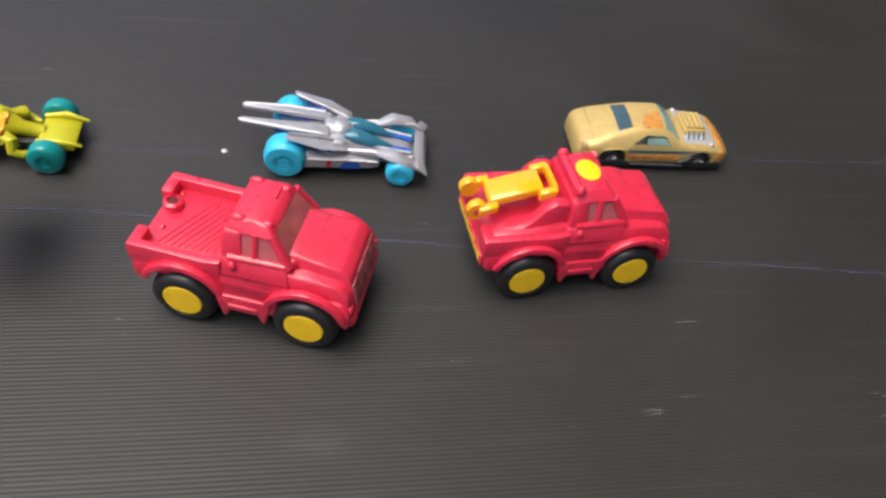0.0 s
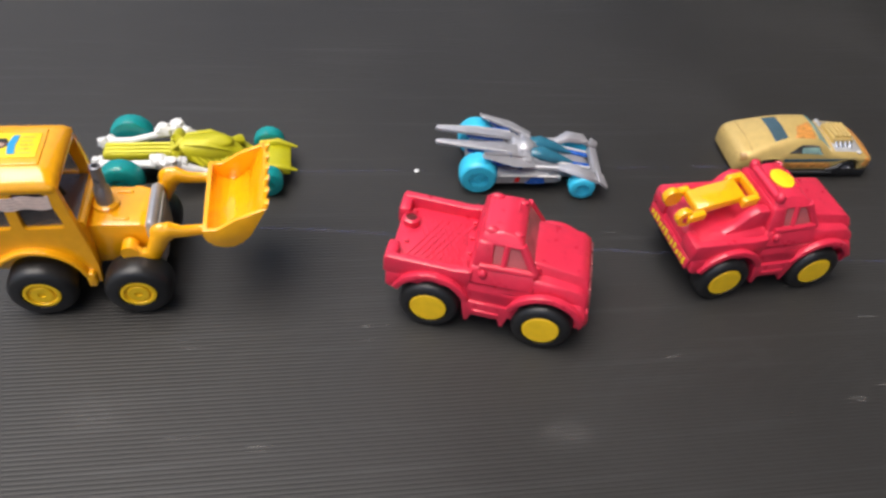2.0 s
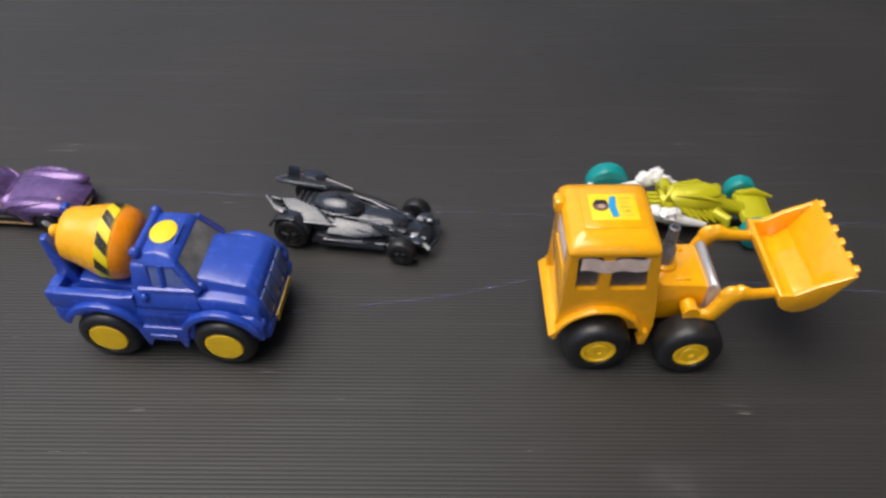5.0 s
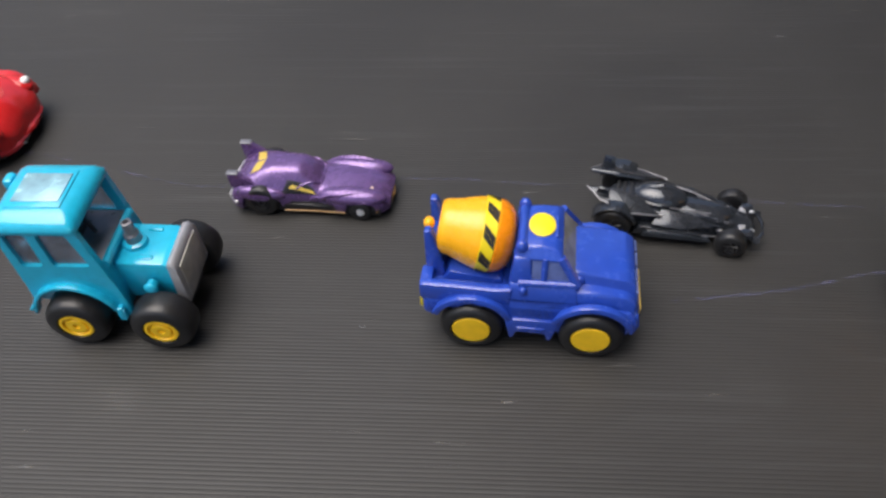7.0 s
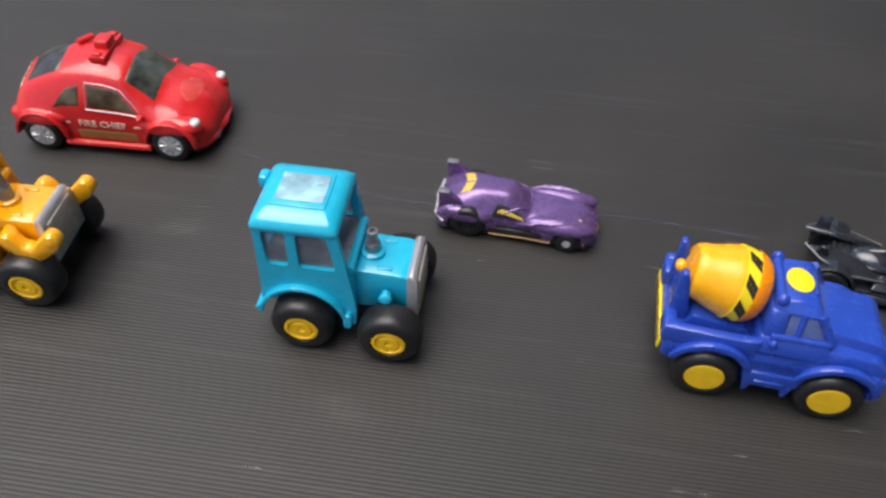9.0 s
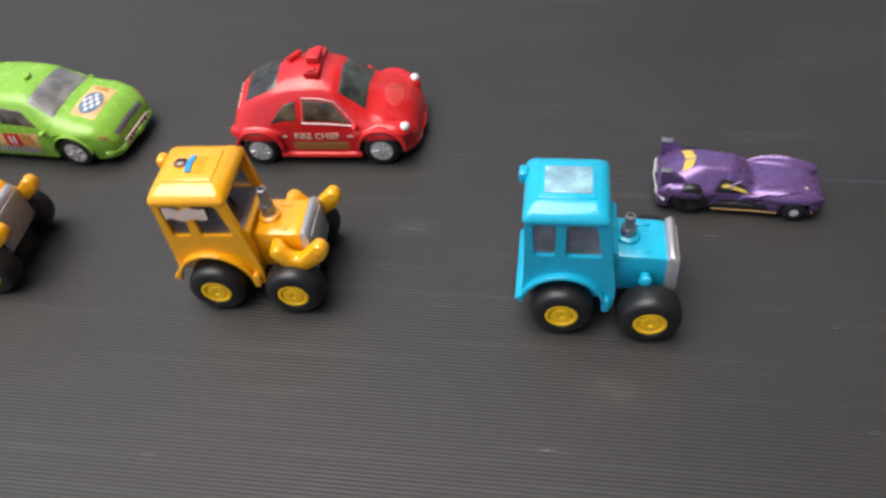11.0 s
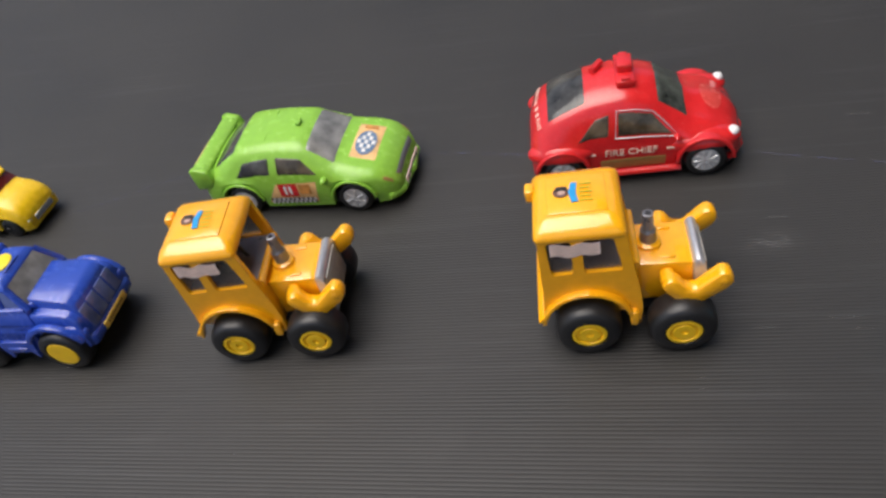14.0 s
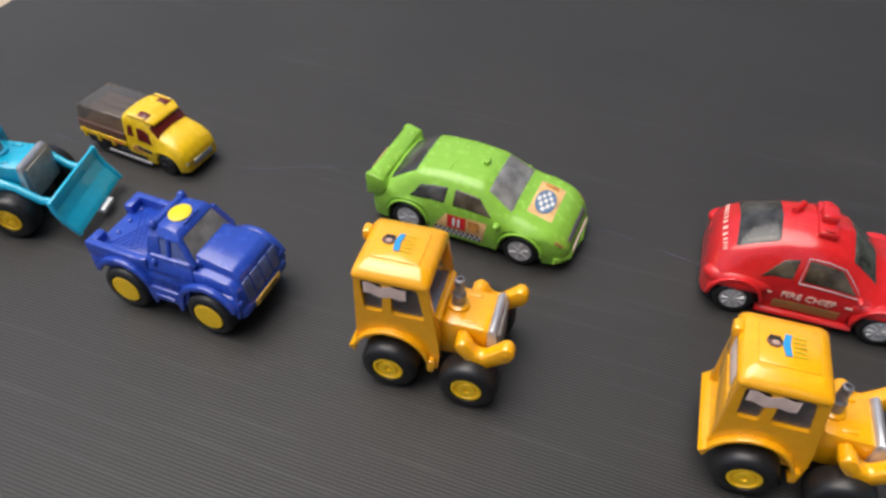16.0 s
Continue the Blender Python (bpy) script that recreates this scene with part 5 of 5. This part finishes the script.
    part("rear_bumper", tube([(-3.2, -1.5, 0.75), (-3.6, -1.1, 0.9), (-3.68, 0, 1.0), (-3.6, 1.1, 0.9), (-3.2, 1.5, 0.75)], 0.08, 8), RIM, ob)
    part("front_bumper", tube([(3.1, -1.3, 0.5), (3.6, -0.8, 0.5), (3.72, 0, 0.52), (3.6, 0.8, 0.5), (3.1, 1.3, 0.5)], 0.07, 8), OCHRE, ob)
    part("bonnet_badge", sh.patch([(2.75, 0.42), (2.95, 0.42), (2.95, 0.46), (2.75, 0.46)], 0.02, 4, 4), PALE, ob)
    part("chassis", box(-3.3, 3.3, -1.3, 1.3, 0.22, 0.66, 0.05), DARK, ob)
    axles(ob, [(-2.1, 1.52, 0.8, 0.6)], RUBBER, DARK, 0.5, 0)
    axles(ob, [(2.4, 1.46, 0.52, 0.45)], RUBBER, RIM, 0.4, 5)


def lettering(words, size, mat, parent, m, name="lettering"):
    """Words as a thin mesh, laid into place by the matrix m, in centimetres."""
    curve = bpy.data.curves.new(name, "FONT")
    curve.body, curve.size, curve.extrude, curve.align_x, curve.align_y = words, size, 0.012, "CENTER", "CENTER"
    curve.resolution_u = 2
    tmp = bpy.data.objects.new(name, curve)
    data = bpy.data.meshes.new_from_object(tmp)
    bpy.data.objects.remove(tmp)
    bm = bmesh.new()
    bm.from_mesh(data)
    bpy.data.meshes.remove(data)
    bmesh.ops.transform(bm, matrix=m, verts=bm.verts)
    return part(name, bm, mat, parent)


def beetle():
    ob = thing("toy_car", -62.36, 7.95, 1.2, "glossy red toy fire chief car with roof beacon", "toy car", "pull-back cars", 1.08)
    ob.matrix_world = ob.matrix_world @ Matrix.Diagonal((1, 1.13, 1, 1))
    sh = Shell([(-4.12, 1.3, 1.2, 1.6, 0.85), (-3.98, 1.75, 1.55, 2.2, 1.05), (-3.5, 2.04, 1.85, 2.82, 1.24), (-2.6, 2.02, 1.95, 3.3, 1.3), (-1.5, 1.92, 2.0, 3.63, 1.3), (-0.3, 1.9, 2.02, 3.76, 1.32), (0.8, 1.9, 2.0, 3.55, 1.28), (1.75, 1.92, 1.95, 2.92, 1.24),
                (2.35, 1.98, 1.9, 2.45, 1.32), (3.2, 1.96, 1.75, 2.16, 1.36), (3.85, 1.8, 1.5, 1.8, 1.26), (4.25, 1.48, 1.2, 1.38, 1.05), (4.42, 1.0, 0.98, 1.06, 0.7)], 0.42, [(-2.8, 1.06, 0.82), (2.85, 1.06, 0.82)], 0.26)
    part("body", sh.skin(72, 52), REDGLOSS, ob)
    part("windscreen", sh.patch([(1.05, 0.37), (2.25, 0.35), (2.25, 0.65), (1.05, 0.63)]), SCREEN, ob)
    part("rear_window", sh.patch([(-3.3, 0.36), (-1.65, 0.39), (-1.65, 0.61), (-3.3, 0.64)]), BACKGLASS, ob)
    part("bonnet_crest", sh.disc(3.3, 0.5, 0.42, 0.05, 0.012), FADED, ob, "faded round printed crest")
    for m in (0, 1):
        f = (lambda s: 1 - s) if m else (lambda s: s)
        s = 1 if m else -1
        part("side_window", sh.patch([(-0.6, f(0.222)), (1.75, f(0.218)), (0.85, f(0.318)), (-0.52, f(0.325))]), SALOON, ob)
        part("side_window", sh.patch([(-2.2, f(0.228)), (-0.85, f(0.224)), (-0.8, f(0.322)), (-1.35, f(0.31))]), SALOON, ob)
        part("door_panel", sh.patch([(-1.4, f(0.02)), (1.45, f(0.02)), (1.45, f(0.085)), (-1.4, f(0.085))], 0.015), OCHRE, ob, "dull gold door panel")
        words = pose(-0.05, s * 1.935, 1.5, 90, 0, 180 if m else 0)
        lettering("FIRE CHIEF", 0.44, CREAM, ob, words)
        for a in (-1.75, 1.65):
            part("print_bar", box(a - 0.3, a + 0.3, s * 1.94 - 0.015, s * 1.94 + 0.015, 1.48, 1.54, 0), CREAM, ob)
        part("sill_lip", tube([(-1.85, s * 1.96, 0.5), (1.9, s * 1.96, 0.5)], 0.14, 8), REDGLOSS, ob)
        part("window_trim", tube([sh.at(x, f(q)) + sh.normal(x, f(q)) * 0.02 * sh.out(x, f(q)) for x, q in ((-0.62, 0.217), (0.6, 0.214), (1.8, 0.213), (1.35, 0.28), (0.88, 0.324), (0.2, 0.33), (-0.53, 0.33), (-0.62, 0.217))], 0.022, 6), RIM, ob)
        part("headlight", lump(3.93, s * 1.62, 1.78, 0.22, 0.22, 0.18, 10), WHITE, ob)
        part("front_wing", all_of(flare(2.85, 0.82, 1.0, s * 1.8, s * 2.16, 0.16, 0, 180), lump(2.75, s * 1.56, 1.52, 1.5, 0.6, 0.5, 20)), REDGLOSS, ob)
        part("rear_wing", all_of(flare(-2.8, 0.82, 1.0, s * 1.8, s * 2.16, 0.16, 0, 180), lump(-2.75, s * 1.58, 1.56, 1.46, 0.6, 0.56, 20)), REDGLOSS, ob)
        part("mirror", lump(1.75, s * 1.98, 2.05, 0.14, 0.2, 0.12, 8), REDGLOSS, ob)
    for k in range(13):
        part("print_bar", sh.patch([(-3.85 + 0.02 * abs(k - 6), 0.36 + 0.022 * k), (-3.6 + 0.02 * abs(k - 6), 0.36 + 0.022 * k), (-3.6 + 0.02 * abs(k - 6), 0.374 + 0.022 * k), (-3.85 + 0.02 * abs(k - 6), 0.374 + 0.022 * k)], 0.014, 3, 3), CREAM, ob)
    b = part("roof_beacon", all_of(box(-0.45, 0.3, -0.9, 0.9, 3.78, 4.1, 0.1), box(-0.4, 0.25, -0.36, 0.36, 4.0, 4.45, 0.12), box(-0.25, 0.12, -0.85, -0.6, 4.0, 4.2, 0.06), box(-0.25, 0.12, 0.6, 0.85, 4.0, 4.2, 0.06)), REDGLOSS, ob, "red roof light bar")
    part("horn", all_of(tube([(-1.3, 0.35, 3.6), (-1.1, 0.35, 4.0)], 0.1, 8), tube([(-1.35, 0.1, 4.0), (-0.95, 0.65, 4.0)], 0.14, 8)), REDGLOSS, b)
    part("bumper", tube([(3.8, -1.8, 0.65), (4.32, -1.1, 0.6), (4.48, 0, 0.6), (4.32, 1.1, 0.6), (3.8, 1.8, 0.65)], 0.16, 8), REDGLOSS, ob)
    part("lower_trim", tube([(4.0, -1.5, 0.48), (4.42, -0.8, 0.46), (4.42, 0.8, 0.46), (4.0, 1.5, 0.48)], 0.09, 6), RIM, ob)
    part("chassis", box(-3.8, 3.9, -1.75, 1.75, 0.3, 0.95, 0.06), DARK, ob)
    axles(ob, [(-2.8, 2.16, 0.84, 0.7), (2.85, 2.16, 0.84, 0.7)], RUBBER, RIM, 0.64, 9)


def green_car():
    ob = thing("toy_rally_car", -78.0, 7.5, -4.5, "bright green plastic toy rally car with tall rear spoiler", "toy car", "pull-back cars", 1.06)
    ob.matrix_world = ob.matrix_world @ Matrix.Diagonal((1, 1.1, 1, 1))
    sh = Shell([(-4.6, 1.5, 1.25, 1.45, 1.1), (-4.45, 1.8, 1.65, 2.05, 1.3), (-4.1, 1.97, 1.9, 2.35, 1.4), (-3.7, 2.0, 2.0, 2.5, 1.42), (-2.95, 2.02, 2.05, 3.0, 1.44), (-2.2, 2.02, 2.06, 3.34, 1.46), (-0.6, 2.02, 2.06, 3.46, 1.44), (0.6, 2.02, 2.06, 3.4, 1.42), (1.3, 2.02, 2.04, 3.12, 1.42),
                (2.35, 2.02, 2.02, 2.5, 1.48), (3.1, 2.02, 1.98, 2.32, 1.52), (4.1, 1.92, 1.72, 2.06, 1.48), (4.75, 1.65, 1.3, 1.6, 1.25), (5.0, 1.3, 1.05, 1.2, 1.0)], 0.42, [(-2.6, 1.02, 0.82), (2.9, 1.02, 0.82)])
    part("body", sh.skin(72, 52), GREEN, ob)
    part("windscreen", sh.patch([(1.0, 0.375), (2.28, 0.35), (2.28, 0.65), (1.0, 0.625)]), CLEAR, ob)
    part("rear_window", sh.patch([(-3.75, 0.345), (-2.4, 0.385), (-2.4, 0.615), (-3.75, 0.655)]), BACKGLASS, ob)
    for m in (0, 1):
        f = (lambda s: 1 - s) if m else (lambda s: s)
        s = 1 if m else -1
        part("side_window", sh.patch([(-0.5, f(0.225)), (1.6, f(0.222)), (0.8, f(0.32)), (-0.45, f(0.33))]), SALOON if m == 0 else BACKGLASS, ob)
        part("side_window", sh.patch([(-2.65, f(0.23)), (-0.75, f(0.225)), (-0.7, f(0.328)), (-2.1, f(0.315))]), BACKGLASS, ob)
        d = part("door_sticker", sh.patch([(-1.35, f(0.03)), (1.1, f(0.03)), (1.3, f(0.175)), (-0.7, f(0.165))], 0.012, let=0.012), PEACH, ob, "orange and yellow printed door sticker")
        part("print_patch", sh.decal(-0.6, 0.3, f(0.075), f(0.168)), REDGLOSS, d)
        for u in (-0.34, -0.1):
            part("print_bar", sh.decal(u, u + 0.12, f(0.09), f(0.15), 0.04), WHITE, d)
        part("print_patch", sh.decal(0.4, 0.95, f(0.09), f(0.16)), FLAME, d)
        part("print_patch", sh.decal(-1.2, 1.05, f(0.028), f(0.066)), BLACK, d)
        for k in range(20):
            u, v = -1.2 + 0.225 * (k // 2) + 0.1125 * (k % 2), 0.028 + 0.019 * (k % 2)
            part("print_bar", sh.decal(u, u + 0.1125, f(v), f(v + 0.019), 0.042), WHITE, d)
        part("front_wing", flare(2.9, 0.82, 0.98, s * 1.9, s * 2.1, 0.12, 4, 176), GREEN, ob)
        part("rear_wing", flare(-2.6, 0.82, 0.98, s * 1.9, s * 2.1, 0.12, 4, 176), GREEN, ob)
        part("mirror", lump(1.75, s * 2.05, 2.0, 0.16, 0.22, 0.13, 8), GREEN, ob)
        part("headlight", sh.patch([(4.3, f(0.22)), (4.8, f(0.2)), (4.75, f(0.27)), (4.35, f(0.3))], 0.02, 5, 5), OCHRE, ob)
        part("spoiler_post", prism([(-4.38, 1.5), (-4.56, 2.7), (-4.08, 2.7), (-3.58, 2.15), (-3.28, 1.7)], 0.2, 0.08, s * 1.62), GREEN, ob)
    wing = part("spoiler", all_of(prism([(-4.68, 2.23), (-4.72, 2.68), (-4.48, 2.76), (-3.88, 2.6), (-3.86, 2.38), (-4.38, 2.2)], 1.86, 0.13), *[prism([(-4.7, 1.63), (-4.76, 2.74), (-4.5, 2.82), (-3.86, 2.64), (-3.68, 2.08), (-3.98, 1.63)], 0.16, 0.1, s * 1.84) for s in (-1, 1)]), GREEN, ob, "tall green rear wing")
    part("print_patch", slab([(-4.72, -1.3, 2.28), (-4.72, 0.2, 2.28), (-4.745, 0.2, 2.62), (-4.745, -1.3, 2.62)], 0.03), PEACH, wing)
    h = part("bonnet_sticker", sh.patch([(2.7, 0.425), (4.0, 0.42), (4.0, 0.58), (2.7, 0.575)], 0.015), PEACH, ob, "orange printed bonnet sticker with blue check disc")
    part("print_patch", sh.disc(3.32, 0.492, 0.46, 0.044, 0.035), GREYBLUE, h, "blue check disc")
    for k in range(5):
        for q in range(5):
            u, v = 3.32 + 0.16 * (q - 2), 0.492 + 0.0145 * (k - 2)
            if (k + q) % 2 == 0 and (q - 2) ** 2 + (k - 2) ** 2 < 7:
                part("print_bar", sh.decal(u - 0.08, u + 0.08, v - 0.007, v + 0.007, 0.06), WHITE, h)
    part("print_patch", sh.patch([(2.9, 0.54), (3.8, 0.54), (3.7, 0.57), (2.85, 0.565)], 0.03, 5, 4), FLAME, h)
    part("roof_scoop", all_of(box(0.25, 0.5, -0.15, 0.15, 3.42, 3.64, 0.04), tube([(0.4, -0.2, 3.56), (0.4, 0.2, 3.6)], 0.07, 6)), GREEN, ob)
    part("roof_line", box(-1.02, -0.95, -1.0, 1.0, 3.42, 3.5, 0.02), GREEN, ob)
    part("bumper", tube([(4.4, -1.8, 0.7), (4.95, -1.2, 0.65), (5.08, 0, 0.65), (4.95, 1.2, 0.65), (4.4, 1.8, 0.7)], 0.2, 8), GREEN, ob)
    part("grille", sh.patch([(4.78, 0.36), (4.97, 0.36), (4.97, 0.64), (4.78, 0.64)], 0.02, 4, 10), GREY, ob)
    part("front_plate", box(5.05, 5.12, -1.0, 1.0, 0.62, 0.98, 0.02), PALE, ob, "pale front strip with dark bars")
    for k in range(6):
        part("print_bar", box(5.12, 5.13, -0.8 + 0.28 * k, -0.64 + 0.28 * k, 0.7, 0.9, 0), BLACK, ob)
    part("chassis", box(-4.4, 4.5, -1.7, 1.7, 0.3, 0.95, 0.06), DARK, ob)
    axles(ob, [(-2.6, 2.02, 0.84, 0.7), (2.9, 2.02, 0.84, 0.7)], RUBBER, RIM, 0.66, 6)


def box_truck():
    ob = thing("toy_van", -96.74, 6.80, -6.9, "yellow die-cast van with smoky clear cargo box and maroon windows", "toy truck", "die-cast cars")
    sh = Shell([(-0.35, 1.35, 1.5, 2.9, 1.15), (0.0, 1.4, 1.5, 3.05, 1.15), (0.9, 1.4, 1.5, 3.05, 1.12), (1.5, 1.4, 1.5, 2.75, 1.1), (2.0, 1.42, 1.5, 2.2, 1.12), (2.7, 1.42, 1.42, 1.98, 1.14), (3.25, 1.36, 1.2, 1.66, 1.1), (3.58, 1.12, 0.95, 1.2, 0.9)], 0.4, [(2.3, 0.72, 0.56)])
    part("cab", sh.skin(40, 40), TAXI, ob)
    part("windscreen", sh.patch([(1.45, 0.34), (1.98, 0.33), (1.98, 0.67), (1.45, 0.66)]), MAROON, ob, "maroon wrap-round windscreen")
    for m in (0, 1):
        f = (lambda s: 1 - s) if m else (lambda s: s)
        s = 1 if m else -1
        part("roof_window", sh.patch([(0.55, f(0.39)), (1.25, f(0.385)), (1.25, f(0.46)), (0.55, f(0.46))]), MAROON, ob)
        part("side_window", sh.patch([(0.55, f(0.22)), (1.6, f(0.22)), (1.4, f(0.31)), (0.6, f(0.32))]), MAROON, ob)
        part("side_flash", sh.patch([(0.4, f(0.13)), (1.5, f(0.1)), (1.5, f(0.15)), (0.4, f(0.18))], 0.018), BLACK, ob)
        part("side_rail", box(-3.6, -0.3, s * 1.38 - 0.06, s * 1.38 + 0.06, 1.0, 1.3, 0.04), TAXI, ob)
        part("rail_flash", box(-1.6, -0.5, s * 1.45 - 0.01, s * 1.45 + 0.01, 1.05, 1.25, 0), ORANGEP, ob)
        part("step_bar", tube([(-1.7, s * 1.46, 0.42), (1.3, s * 1.46, 0.42)], 0.08, 8), GREY, ob)
        for u in (-3.3, -2.3, -1.3):
            part("rail_post", box(u - 0.12, u + 0.12, s * 1.4 - 0.07, s * 1.4 + 0.07, 0.75, 1.34, 0.04), TAXI, ob)
        part("quarter_window", sh.patch([(-0.1, f(0.24)), (0.35, f(0.24)), (0.35, f(0.32)), (0.0, f(0.32))]), MAROON, ob)
        part("tank", tube([(-1.2, s * 1.2, 0.6), (0.9, s * 1.2, 0.6)], 0.22, 10), DARK, ob)
        part("headlight", lump(3.45, s * 1.0, 0.95, 0.14, 0.2, 0.14, 8), WHITE, ob)
    part("visor", prism([(1.25, 2.86), (1.25, 3.02), (1.68, 2.8), (1.7, 2.68)], lambda x, z: 1.18 if x < 1.5 else 1.0, 0.06), TAXI, ob)
    part("cargo_floor", box(-3.6, -0.3, -1.32, 1.32, 0.9, 1.15, 0.05), BROWN, ob)
    part("cargo_load", all_of(*[tube([(-3.3, -0.75 + 0.5 * k, 1.45), (-0.5, -0.75 + 0.5 * k, 1.45)], 0.24, 10) for k in range(4)]), material("brown load", (0.3, 0.15, 0.06), 0.5), ob)
    part("cargo_box", all_of(prism([(-3.65, 1.1), (-3.6, 2.6), (-3.4, 2.72), (-0.4, 2.72), (-0.3, 2.6), (-0.3, 1.1)], lambda x, z: 1.36 if z < 2.5 else 1.22, 0.07)), SMOKE, ob, "smoky clear cargo box")
    for s in (-1, 1):
        part("cargo_side", box(-3.62, -0.32, s * 1.34 - 0.05, s * 1.34 + 0.05, 1.1, 1.8, 0.03), BROWN, ob)
        part("flame_print", sh.patch([(0.0, 0.5 + s * 0.42), (1.2, 0.5 + s * 0.4), (1.6, 0.5 + s * 0.35), (0.2, 0.5 + s * 0.33)], 0.016), FLAME, ob)
        part("roof_rim", tube([(0.1, s * 1.08, 3.04), (1.2, s * 1.06, 3.02)], 0.07, 6), TAXI, ob)
    part("grille", box(3.56, 3.68, -0.75, 0.75, 0.65, 1.0, 0.04), CHROME, ob, "chrome grille")
    part("chassis", box(-3.4, 3.3, -1.2, 1.2, 0.28, 0.9, 0.05), DARK, ob)
    axles(ob, [(-2.2, 1.42, 0.56, 0.5), (2.3, 1.42, 0.6, 0.5)], RUBBER, DARK, 0.6, 5)


gold_car()
silver_car()
lime_car()
black_car()
purple_car()
beetle()
green_car()
box_truck()


def crumb(x, y, size, seed):
    ob = part("paper_crumb", lump(0, 0, size * 0.5, size, size * 0.8, size * 0.5, 6, 0.5, seed), WHITE, None)
    ob.matrix_world = pose(x * CM, y * CM, 0.0001, 0, 0, 20 * seed)
    tagged(ob, "tiny white paper crumb lying on the black mat", "crumb", "crumbs on the mat")


crumb(-3.99, 2.29, 0.13, 1)
crumb(-108.0, 3.5, 0.1, 2)
